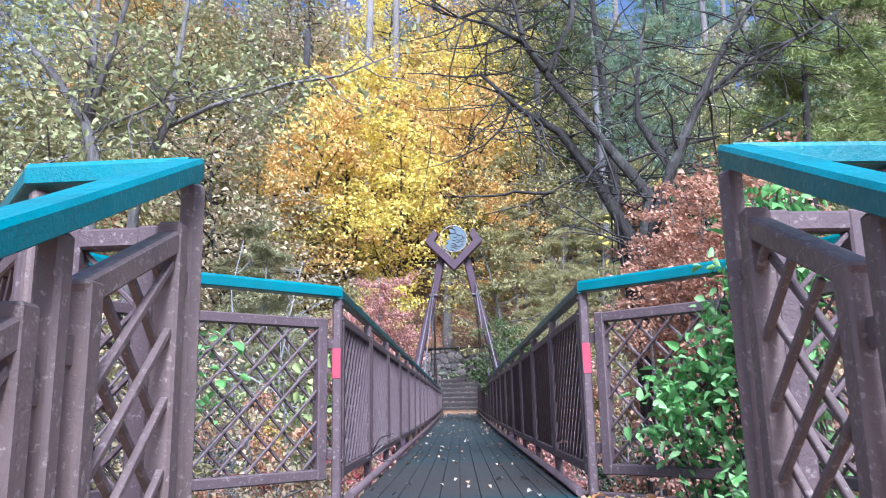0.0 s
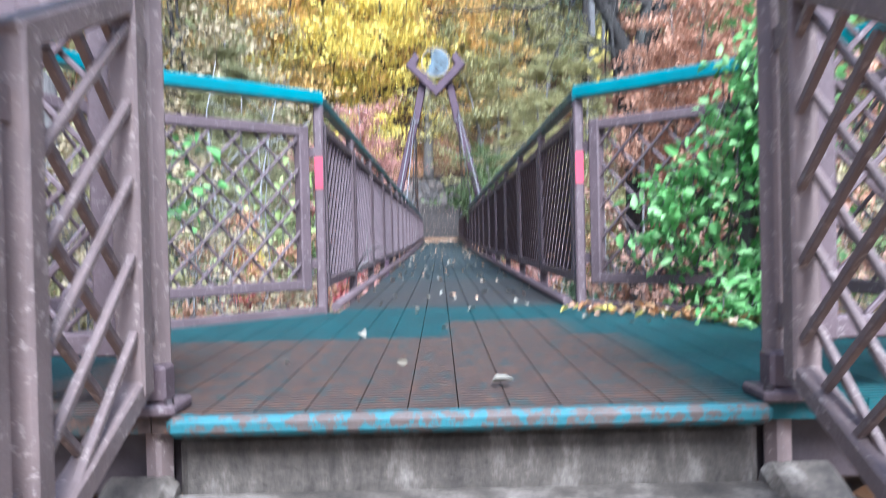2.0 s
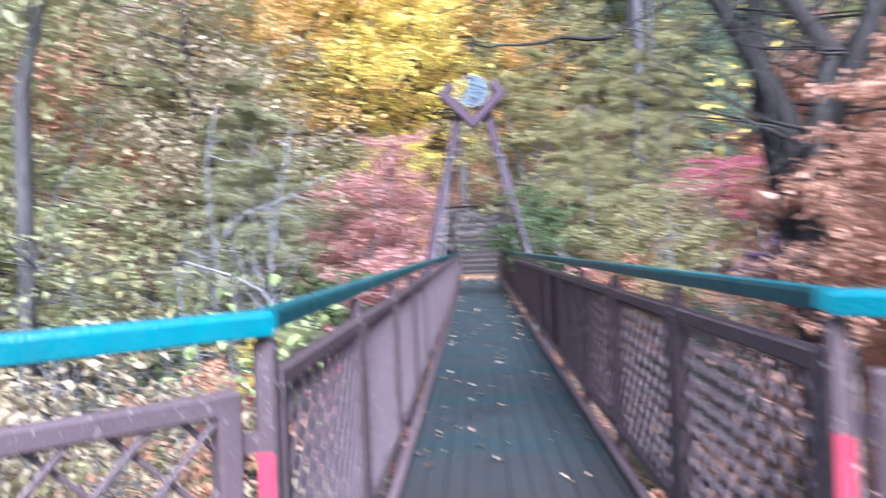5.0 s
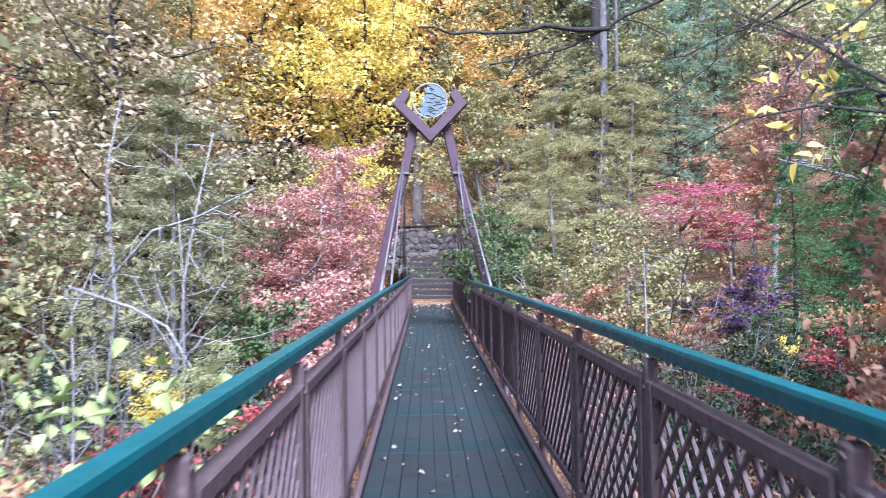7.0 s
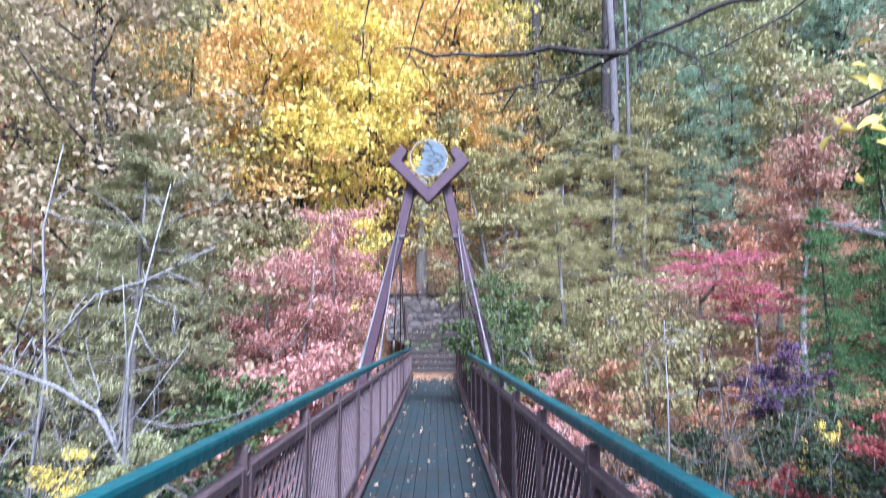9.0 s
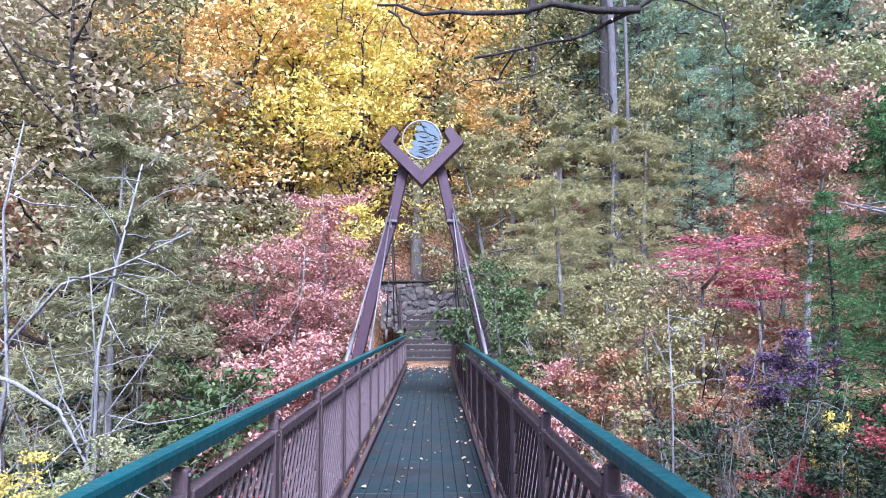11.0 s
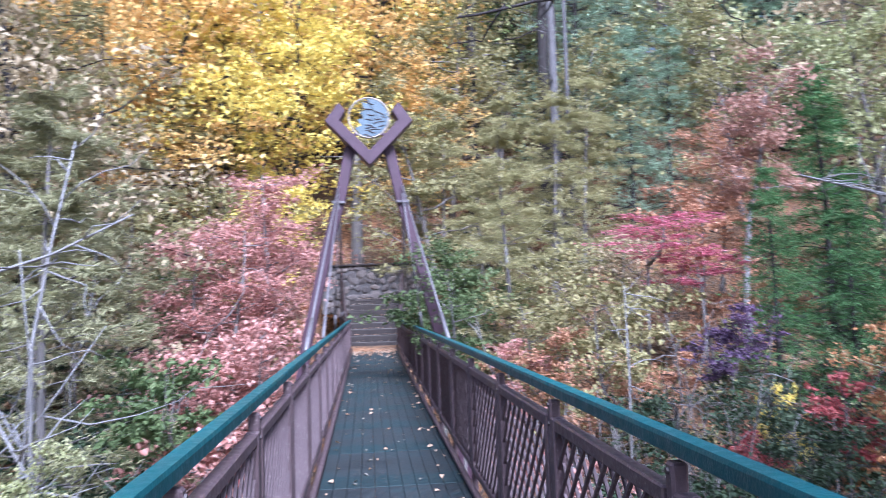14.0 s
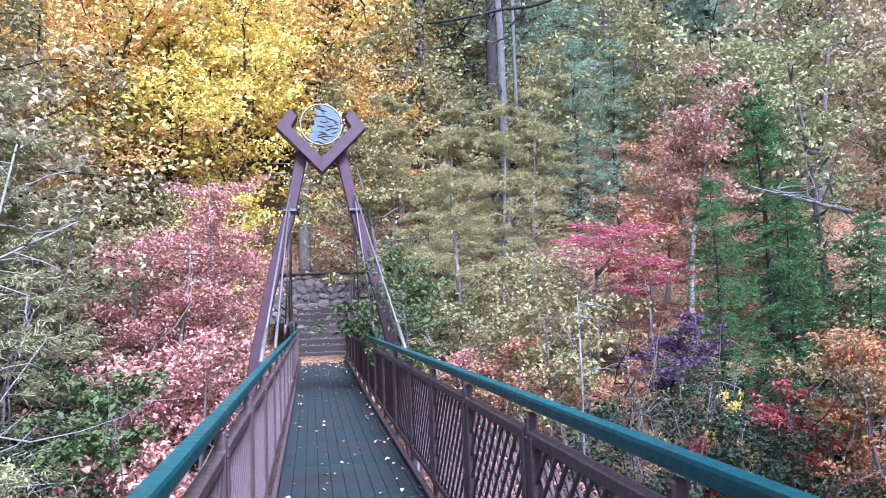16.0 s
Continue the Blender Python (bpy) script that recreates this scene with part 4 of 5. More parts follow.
plant(MAPLE, -5.2, 22.5, "olive", 0.75, label="broad tree with olive-yellow leaves behind the pink maples", z=0.3)
plant(MAPLE, -6.9, 21.0, "lime", 0.8, label="broad tree with pale yellow-green leaves on the bank", z=0.0)
plant(SAPLING, -4.0, 21.5, "olive", 1.5, label="young tree with olive leaves on the bank", z=0.4)
plant(SAPLING, -3.3, 22.6, "yellow", 1.2, label="young tree with yellow leaves on the bank", z=1.4)
plant(SAPLING, -3.9, 19.5, "leaf", 1.3, label="young green tree on the bank", z=-0.6)
plant(OPENPINE, -5.0, 18.0, "greypine", 0.8, label="grey-green pine with thin layered boughs", z=-1.4)

# bushes coloured near black in place of the ravine's shaded hollows
for x, y, z in ((5.2, 11.6, -3.0), (4.2, 11.0, -3.2), (3.4, 10.2, -3.2), (2.6, 9.2, -3.3), (5.6, 9.6, -3.1), (6.4, 12.2, -3.0), (4.6, 13.6, -2.9), (5.8, 14.2, -2.6), (6.9, 14.6, -2.6)):
    plant(SAPLING, x, y, "dim", 1.0, label="green bush low in the ravine coloured dark for shaded hollows", category="shrub", group="ravine bushes", name="shrub", z=z)
for k, (x, y, sc) in enumerate(((2.6, 10.4, 1.2), (3.3, 11.6, 1.4), (4.2, 12.6, 1.5), (3.9, 14.2, 1.6), (5.2, 13.2, 1.4), (4.9, 10.8, 1.4), (5.9, 11.6, 1.5), (3.0, 16.2, 1.5), (6.6, 12.6, 1.2))):
    thicket(x, y, sc, BARK_GREY if k % 2 else BARK_MID, "leafless thicket of tangled grey stems in the ravine", k + 3)
for x, y, s in ((18.5, 47, 1.6), (21.5, 49, 1.7), (24.5, 47, 1.6)):
    plant(PINE, x, y, "pine", s, label="tall dark pine on the far crest", group="far trees", wood=BARK_DARK)

# the same on the left: dark-coloured bushes make the shaded hollows
for x, y, z in ((-3.4, 12.6, -2.8), (-4.6, 13.4, -2.7), (-5.8, 12.0, -3.0), (-3.0, 10.4, -3.2), (-4.2, 15.6, -2.0), (-6.6, 14.6, -2.2), (-4.8, 10.8, -3.2), (-5.4, 16.8, -1.6)):
    plant(SAPLING, x, y, "dim", 1.05, label="green bush low in the ravine coloured dark for shaded hollows", category="shrub", group="ravine bushes", name="shrub", z=z)
# hillside behind: yellow maples to one side, olive in the middle, greens and browns beyond
MAPLES = [(-5.2, 29, "yellow", 1.9), (-2.6, 27.5, "yellow", 1.55), (-0.6, 31, "gold", 1.9), (-8.6, 30, "olive", 1.9), (-3.4, 34, "gold", 2.1), (1.2, 34, "yellow", 1.9), (-11.5, 28, "gold", 1.8), (-4.4, 26.5, "yellow", 1.6), (-6.6, 26, "gold", 1.6), (-8.2, 25, "gold", 1.5), (-9.5, 22, "olive", 1.5), (-2.9, 24.9, "yellow", 0.75), (-3.6, 24.5, "olive", 1.2), (-13, 24, "olive", 1.7), (2.0, 24.5, "olive", 1.2),
          (3.0, 30, "olive", 1.5), (5.0, 33, "olive", 1.8), (1.6, 28.6, "gold", 1.1), (6.5, 27, "olive", 1.3), (13, 27, "olive", 1.6), (15, 31, "lime", 1.9), (11, 34, "leaf", 0.9), (14.5, 22, "lime", 1.5), (17, 26, "tan", 1.9), (12.8, 16.5, "lime", 1.3), (14.5, 18.5, "olive", 1.5), (-7.5, 17, "olive", 1.2), (-8.8, 13.5, "lime", 1.2), (-6.8, 10.5, "lime", 1.0), (-10.5, 17.5, "rust", 1.4)]
for x, y, sc, tone in ((-6.5, 16.5, 0.8, "tan"), (-9.0, 20, 0.9, "olive"), (-1.5, 37, 1.2, "gold"), (1.8, 40, 1.25, "olive"), (-5, 38, 1.25, "yellow"), (-10, 36, 1.2, "olive"), (5.5, 38, 1.1, "olive"), (-15, 26, 1.0, "tan"), (-9, 50, 1.5, "olive"), (-2, 52, 1.5, "gold"), (5, 51, 1.45, "olive"), (10.5, 50, 1.3, "tan"), (33, 46, 1.3, "lime"), (36.5, 45, 1.5, "olive"), (26, 40, 1.2, "olive")):
    plant(BIG, x, y, tone, sc, label="very tall hillside tree in autumn colour", group="hillside trees", wood=BARK_DARK)
for x, y, tone, sc in MAPLES:
    words = {"yellow": "bright yellow", "gold": "golden orange", "tan": "tan", "olive": "olive-yellow", "lime": "pale yellow-green", "leaf": "green", "rust": "rusty brown"}[tone]
    plant(MAPLE, x, y, tone, sc, label=f"tall hillside maple with {words} leaves", group="hillside trees", wood=BARK_DARK if x < 0 else BARK_GREY)
for x, y, tone, sc in ((19, 30, "lime", 0.85), (23, 33, "olive", 1.0), (27, 36, "lime", 1.15), (31, 39, "olive", 1.3), (22, 26, "tan", 0.8), (27, 30, "olive", 1.0), (35, 33, "olive", 1.2), (-12, 15, "olive", 0.8), (-16, 21, "olive", 1.0), (-13, 32, "olive", 1.2), (-10, 11.5, "olive", 0.75)):
    plant(BIG, x, y, tone, sc, label="very tall hillside tree in autumn colour", group="hillside trees", wood=BARK_DARK)
for x, y, sc in ((15.5, 46, 2.1), (18, 50, 2.3), (17.5, 33, 1.4), (25, 39, 1.7), (30, 44, 1.9), (20.5, 36, 1.6)):
    plant(PINE, x, y, "pine", sc, label="tall blue-green pine on the far bank", group="far trees", wood=BARK_DARK)
rr = random.Random(11)
for k in range(56):
    y = rr.uniform(33, 62)
    x = rr.uniform(-0.62, 0.66) * (y + 4)
    bearing = x / (y - 1)
    if 0.3 < bearing < 0.5 and y > 38:
        continue
    if bearing < -0.19:
        tone = rr.choice(["olive", "lime", "tan", "gold", "olive", "rust"])
    elif bearing < 0.04:
        tone = rr.choice(["yellow", "gold", "yellow", "olive", "tan"])
    elif bearing < 0.22:
        tone = rr.choice(["olive", "tan", "pine", "lime", "olive"])
    else:
        tone = rr.choice(["pine", "pine", "olive", "leaf", "lime", "tan", "hemlock"])
    if tone in ("pine", "hemlock"):
        plant(PINE, x, y, "pine", rr.uniform(1.5, 2.2), label="tall dark pine in the far woods", group="far trees", wood=BARK_DARK)
    else:
        plant(BIG, x, y, tone, rr.uniform(0.85, 1.2), label="far woodland tree in autumn colour", group="far trees", wood=BARK_DARK)

# tall bare trunks
TRUNKS = [(5.9, 25.4, 0.15, 11, BARK_MID), (6.3, 25.5, 0.07, 11, BARK_MID), (6.2, 28.5, 0.2, 12, BARK_DARK), (6.9, 29.5, 0.14, 13, BARK_DARK), (3.8, 29.5, 0.18, 12, BARK_DARK), (-0.45, 28.2, 0.2, 4.6, BARK_GREY), (-4.2, 31, 0.24, 16, BARK_GREY), (-3.2, 36, 0.25, 18, BARK_GREY), (-6.4, 27, 0.2, 14, BARK_DARK)]
for k in range(46):
    y = rr.uniform(38, 60)
    TRUNKS.append((rr.uniform(-0.35, 0.6) * y, y, rr.uniform(0.14, 0.26), rr.uniform(16, 24), rr.choice([BARK_GREY, BARK_DARK, BARK_GREY])))
for k, (x, y, r, h, m) in enumerate(TRUNKS):
    g = np.random.default_rng(200 + k)
    bm = bmesh.new()
    lp = limb_path(g, (0, 0, -0.5), (0, 0, 1), h, 7, 0.02, 0.3)
    tube(bm, lp, [r * (1.2 - 0.5 * j / 7) for j in range(8)], 9)
    for j in range(7):
        q = lp[3 + g.integers(4)]
        tube(bm, limb_path(g, q, (*g.normal(size=2), 0.2), 1.6, 3, 0.2, 0), [r * 0.16, r * 0.12, r * 0.08, r * 0.03], 4)
    ob = part("bare_tree", bm, m)
    ob.location = (x, y, ground_z(x, y))
    tagged(ob, "tall straight bare tree on the hillside", "tree", "tall bare trees")

# undergrowth
for k in range(90):
    y = rr.uniform(5, 26)
    x = rr.choice([-1, 1]) * rr.uniform(1.6, 3 + 0.5 * y)
    if rr.random() < 0.45:
        thicket(x, y, rr.uniform(0.8, 1.6), rr.choice([BARK_GREY, BARK_PALE, BARK_DARK]), "leafless thicket of thin grey stems", k)
    else:
        tone = rr.choice(["rust", "rust", "olive", "leaf", "dim", "dim", "tan"] if x < 0 else ["rust", "leaf", "dim", "dim", "dim", "olive"])
        plant(SHRUB, x, y, tone, rr.uniform(0.8, 1.5), label={"tan": "dry tan undergrowth shrub on the slope", "rust": "rusty brown undergrowth shrub on the slope", "olive": "olive undergrowth shrub on the slope", "leaf": "green undergrowth shrub on the slope", "dim": "green undergrowth shrub on the slope coloured dark for shade"}[tone], category="shrub", group="undergrowth shrubs", name="shrub")

# near the platform
plant(SPARSE, -4.2, 2.2, "lime", 0.9, label="many-stemmed tree with large pale yellow-green leaves", z=-1.2, turn=40)
plant(SPARSE, -5.2, 3.8, "lime", 1.35, label="many-stemmed tree with large pale yellow-green leaves", z=-1.8, turn=160)
plant(SPARSE, -6.4, 5.6, "olive", 1.6, label="many-stemmed tree with olive-yellow leaves", z=-2.2, turn=250)
plant(MAPLE, -8.5, 9.5, "olive", 1.8, label="tall tree with olive-yellow leaves", z=-2.2)
plant(MAPLE, -10, 5.0, "lime", 1.7, label="tall tree with pale yellow-green leaves")
for x, y, sc, tall in ((2.3, 3.1, 0.75, 1.3), (2.75, 2.8, 0.75, 1.1), (1.8, 1.75, 0.72, 1.35), (2.5, 2.0, 0.85, 1.25), (1.6, 2.1, 0.55, 1.75)):
    plant(BEECH, x, y, "beech", sc, label="young beech with orange-brown leaves beside the bridge", group="young beeches", z=-0.5, stretch=tall)
for x, y, sc in ((1.5, 1.35, 0.42), (1.7, 2.5, 0.46), (1.75, 0.9, 0.34), (1.28, 1.25, 0.3), (1.6, 0.95, 0.38)):
    plant(BEECH, x, y, "beech", sc, label="young beech with orange-brown leaves beside the bridge", group="young beeches", z=0.75)
plant(BEECH, 3.3, 4.0, "rose", 1.2, label="young beech with pinkish brown leaves beside the bridge", z=-0.8)
plant(HIGHPINE, 4.0, 4.4, "bough", 0.85, label="white pine with long green boughs", z=-1.6, wood=BARK_DARK)
plant(HIGHPINE, 6.4, 6.2, "bough", 1.15, label="white pine with yellowing boughs", z=-2.0, wood=BARK_DARK)
plant(OPENPINE, 11.2, 9.4, "oldpine", 1.2, label="white pine with yellowing boughs", z=-2.2, wood=BARK_DARK)
plant(PINE, 14, 13, "pine", 1.4, label="tall white pine with blue-green boughs", wood=BARK_DARK)

# forked grey tree with sparse pale leaves behind the platform
fork = thing("tree", "forked grey tree with crooked limbs and sparse pale leaves", "tree")
g = np.random.default_rng(21)
bm = bmesh.new()
spots = []
for pts, r in (([(-3.5, 3, -1.6), (-3.46, 3, 1.2), (-3.49, 3, 2.9), (-3.54, 3, 3.23), (-4.0, 3, 3.8), (-4.45, 3, 4.36), (-4.7, 3, 5.2)], 0.075),
               ([(-3.54, 3, 3.23), (-3.56, 3, 3.9), (-3.58, 3, 4.5), (-3.5, 3.1, 5.4)], 0.05),
               ([(-3.54, 3, 3.23), (-3.38, 2.95, 3.75), (-3.15, 2.9, 4.5), (-3.0, 2.9, 5.2)], 0.045),
               ([(-3.3, 3.5, -1.6), (-3.25, 3.5, 2.4), (-3.13, 3.5, 3.07), (-2.95, 3.5, 3.5), (-2.9, 3.5, 3.81), (-2.8, 3.5, 4.78), (-2.75, 3.5, 5.4)], 0.065),
               ([(-3.05, 3.5, 3.3), (-2.5, 3.5, 3.55), (-1.78, 3.5, 3.77), (-1.2, 3.5, 3.84), (-0.65, 3.5, 4.06)], 0.028),
               ([(-3.5, 3.0, 3.1), (-2.9, 3.1, 3.42), (-2.4, 3.2, 3.62), (-1.7, 3.2, 3.72)], 0.016)):
    n_ = len(pts) - 1
    lp = [np.array(p) + (g.normal(size=3) * 0.02 if 0 < k < n_ else 0) for k, p in enumerate(pts)]
    tube(bm, lp, [max(r * (1 - 0.75 * k / n_), 0.006) for k in range(n_ + 1)], 8)
    for k in range(5 * n_):
        i = g.integers(1, n_ + 1)
        q = lp[i - 1] + (lp[i] - lp[i - 1]) * g.random()
        if q[2] < 2.0:
            continue
        tp = limb_path(g, q, g.normal(size=3) * (1.0, 0.7, 0.6) + (lp[i] - lp[i - 1]) * 0.6, g.uniform(0.4, 1.3), 5, 0.2, 0.02)
        tube(bm, tp, [0.009, 0.008, 0.006, 0.005, 0.003, 0.002], 4)
        for q2 in tp[2:]:
            spots.append(q2 + g.normal(size=(5, 3)) * 0.09)
part("trunk", bm, BARK_GREY, fork)
me = leaf_data("crown", np.concatenate(spots), 0.085, 0.05, 0.8, g, fine=True)
me.materials.append(F["lime"])
share("crown", me, fork)

# leaning dark pine trunk with forked bare limbs beside the bridge
lean = thing("tree", "dark leaning pine with forked bare limbs and sparse needles", "tree")
g = np.random.default_rng(8)
bm = bmesh.new()
STEMS = [([(1.46, 1.89, -1.22), (1.4, 1.84, 0.22), (1.35, 1.8, 1.34), (1.51, 1.8, 2), (1.11, 1.8, 2.5), (0.73, 1.8, 3.07), (0.95, 1.8, 3.46), (1.03, 1.8, 3.99)], 0.07),
         ([(0.73, 1.8, 3.07), (0.55, 1.8, 3.33), (0.5, 1.8, 3.57), (0.42, 1.8, 3.91)], 0.035), ([(0.55, 1.8, 3.33), (0.24, 1.84, 3.46), (-0.01, 1.8, 3.57)], 0.025),
         ([(1.39, 1.84, 1.04), (1.33, 1.98, 1.73), (1.13, 1.98, 2.2), (0.83, 1.98, 2.6), (0.52, 2.02, 2.8), (0.22, 1.98, 3.14)], 0.065),
         ([(1.41, 1.89, 0.59), (1.34, 2.25, 1.79), (1.33, 2.25, 2.26), (1.28, 2.25, 3.12), (1.25, 2.25, 4.04), (1.26, 2.25, 4.74)], 0.065),
         ([(1.44, 1.8, 1.76), (1.68, 1.8, 2.2), (1.45, 1.8, 2.67), (1.44, 1.8, 2.95), (1.54, 1.8, 3.39)], 0.045),
         ([(1.35, 1.8, 1.34), (1.65, 1.71, 2.17), (1.89, 1.71, 2.72), (2.06, 1.71, 3.05), (2.28, 1.71, 3.41), (2.55, 1.71, 3.71)], 0.05),
         ([(1.89, 1.71, 2.72), (2.3, 1.71, 3.08), (2.76, 1.71, 3.27), (3.08, 1.71, 3.47)], 0.026)]
spots, along = [], []
for pts, r in STEMS:
    n_ = len(pts) - 1
    lp = [np.array(p) + (g.normal(size=3) * 0.02 if 0 < k < n_ else 0) for k, p in enumerate(pts)]
    tube(bm, lp, [max(r * (1 - 0.8 * k / n_), 0.008) for k in range(n_ + 1)], 8)
    high = [k for k in range(1, n_ + 1) if lp[k][2] > 1.9]
    for k in range(9 * len(high)):
        i = high[g.integers(len(high))]
        q = lp[i - 1] + (lp[i] - lp[i - 1]) * g.random()
        tp = limb_path(g, q, g.normal(size=3) * (1.3, 0.2, 0.7) + (lp[i] - lp[i - 1]) * 0.3, g.uniform(0.4, 1.2), 5, 0.2, 0.03)
        r1 = g.uniform(0.006, 0.013)
        tube(bm, tp, [r1, r1 * 0.85, r1 * 0.7, r1 * 0.5, r1 * 0.35, r1 * 0.15], 4)
        sub = limb_path(g, tp[3], g.normal(size=3) + (tp[3] - tp[2]) * 3, g.uniform(0.2, 0.5), 3, 0.3, 0.02)
        tube(bm, sub, [r1 * 0.45, r1 * 0.35, r1 * 0.25, r1 * 0.1], 3)
        if k % 5 == 0 and tp[-1][1] < 2.2 and tp[-1][0] > 1.1:
            c = tp[-1] + g.normal(size=(30, 3)) * 0.06
            spots.append(c)
            along.append(np.repeat((tp[-1] - tp[-2])[None], 30, 0) * 3 + g.normal(size=(30, 3)) * 0.4)
part("trunk", bm, BARK_LICHEN, lean)
me = leaf_data("crown", np.concatenate(spots), 0.09, 0.005, 0.9, g, 0.1, np.concatenate(along))
me.materials.append(F["pine"])
share("crown", me, lean)

# tall pale leafless saplings on the ravine side
for k, (x, y, s) in enumerate(((-3.2, 9.5, 1.9), (-4.4, 10.5, 2.2), (-5.4, 9.5, 2.4), (-4.0, 13.0, 2.2), (-6.2, 12.5, 2.6), (-2.6, 12.0, 1.7), (3.6, 13.2, 1.6), (4.6, 13.6, 1.8), (2.8, 14.0, 1.5), (5.6, 14.6, 1.8), (4.0, 17.0, 2.0), (7.4, 14.2, 1.6))):
    thicket(x, y, s, BARK_PALE if k % 3 else BARK_GREY, "tall leafless sapling clump with pale thin stems", k + 5)
# brush behind the platform railings
BRUSH = [(-1.75, 0.9, "tan", 1.0), (-2.3, 0.3, "olive", 1.0), (-2.9, 1.3, "tan", 1.1), (-1.5, 2.0, "rust", 0.9), (-2.2, -0.6, "olive", 0.8), (-3.4, 0.0, "tan", 1.1), (-2.4, 2.6, "tan", 1.2), (-1.6, 3.6, "olive", 1.1), (-3.8, 2.2, "leaf", 1.0), (-2.6, 4.6, "tan", 1.3), (-3.4, 4.4, "olive", 1.4),
         (1.7, 0.9, "rose", 0.9), (2.4, 0.4, "tan", 0.95), (2.1, 1.7, "rust", 1.0), (3.1, 1.2, "olive", 1.1), (2.6, -0.6, "leaf", 0.9), (2.9, 3.0, "rose", 1.2), (2.9, 5.2, "tan", 1.1), (3.6, 4.6, "rose", 1.2)]
for k, (x, y, tone, sc) in enumerate(BRUSH):
    thicket(x + 0.3, y + 0.2, 0.75 * sc, BARK_GREY, "leafless thicket of thin grey stems", k)
    plant(BRUSHWOOD, x, y, tone, sc * 0.9, label="dry brush with withered small leaves behind the railing", category="shrub", group="brush by the platform", name="shrub")


def strand(name, label, category, runs, tone, leaf, per, wood, spread=0.06, lean=0.7, seed=1, radius=0.004):
    """Thin stems through given corners, set with leaves."""
    g = np.random.default_rng(seed)
    e = thing(name, label, category)
    spots = []
    for pts in runs:
        fine = []
        for a, c in zip(pts, pts[1:]):
            for u in np.linspace(0, 1, 5)[:-1]:
                fine.append(np.array(a) * (1 - u) + np.array(c) * u + g.normal(size=3) * 0.015)
        fine.append(np.array(pts[-1], float))
        bm = bmesh.new()
        tube(bm, fine, [radius * (1.3 - k / len(fine)) for k in range(len(fine))], 5)
        part("stem", bm, wood, e)
        for p in fine:
            spots.append(p + g.normal(size=(per, 3)) * spread)
    me = leaf_data("leaves", np.concatenate(spots), leaf, leaf * 0.62, lean, g, fine=True)
    me.materials.append(F[tone])
    share("leaves", me, e)
    return e


g = np.random.default_rng(3)
runs = []
for k in range(42):
    u = 0.5 + 0.78 * g.random() ** 0.6
    x, y = 0.63 + 0.67 * u, -0.62 * u
    if u > 1:
        x, y = 1.3 + 0.3 * (u - 1), -0.62 - 0.7 * (u - 1)
    top = min(1.25, 1.75 * (u - 0.22) * g.uniform(0.6, 1.1))
    off = g.uniform(-0.12, 0.1)
    runs.append([(x + 0.1, y + 0.15, -0.1), (x + off, y + off, top * 0.5), (x + off * 1.3 - 0.03, y + off - 0.05, top), (x - 0.1 + off, y - 0.14, top * g.uniform(0.4, 0.8))])
for k in range(9):
    u = 0.75 + 0.5 * g.random()
    x, y = (0.63 + 0.67 * u, -0.62 * u) if u < 1 else (1.3 + 0.3 * (u - 1), -0.62 - 0.7 * (u - 1))
    runs.append([(x, y, 0.3), (x - 0.12, y - 0.14, 0.1), (x - 0.2, y - 0.2 - 0.12 * g.random(), 0.03)])
strand("climbing_vine", "bright green leafy vine smothering the platform railing", "vine", runs, "green", 0.058, 5, BARK_GREY, 0.05, 1.0, 6)
strand("climbing_vine", "small sprig of green vine on the platform railing", "vine", [[(-1.32, -0.5, 0.0), (-1.2, -0.55, 0.5), (-1.12, -0.5, 0.82), (-1.0, -0.42, 0.72)], [(-1.2, -0.55, 0.5), (-1.1, -0.5, 0.45), (-1.05, -0.45, 0.6)]], "green", 0.06, 2, BARK_GREY, 0.04, 1.0, 7)
strand("leafy_sapling", "spindly sapling with large pale yellow-green leaves beside the bridge", "shrub", [[(-1.5, 3.0, -1.9), (-1.45, 2.95, 0.2), (-1.32, 2.9, 0.95)], [(-1.47, 2.97, 0.0), (-1.7, 3.1, 0.5), (-1.75, 3.1, 0.85)], [(-1.46, 2.95, 0.2), (-1.2, 2.8, 0.6), (-1.15, 2.75, 0.8)], [(-1.45, 2.95, 0.1), (-1.3, 3.3, 0.5), (-1.25, 3.5, 0.75)], [(-1.9, 3.3, -1.9), (-1.9, 3.25, 0.1), (-1.75, 3.2, 0.8)], [(-1.9, 3.25, 0.0), (-2.1, 3.3, 0.4), (-2.15, 3.3, 0.8)], [(-1.9, 3.25, -0.1), (-1.65, 3.0, 0.2), (-1.6, 2.9, 0.55)]], "sprout", 0.095, 4, BARK_GREY, 0.1, 0.6, 14, 0.006)
strand("overhanging_branch", "dark overhanging branch with yellow and orange leaves", "branch", [[(3.4, 3.4, 3.3), (2.3, 3.8, 2.75), (1.75, 3.7, 2.35), (1.45, 3.55, 2.05)], [(2.0, 3.75, 2.55), (1.7, 3.5, 2.15), (1.5, 3.3, 1.85)]], "yellow", 0.075, 3, BARK_DARK, 0.08, 0.9, 9, 0.009)
strand("overhanging_branch", "dark bare branch reaching over the bridge", "branch", [[(3.6, 6.1, 4.0), (2.6, 6.0, 3.75), (1.84, 5.9, 3.5), (1.3, 5.9, 3.22), (0.9, 5.9, 3.06), (0.35, 5.9, 2.93)], [(1.3, 5.9, 3.22), (0.8, 5.8, 3.2), (0.2, 5.8, 3.14), (-0.2, 5.8, 3.2)]], "oldpine", 0.025, 1, BARK_DARK, 0.07, 0.9, 10, 0.019)
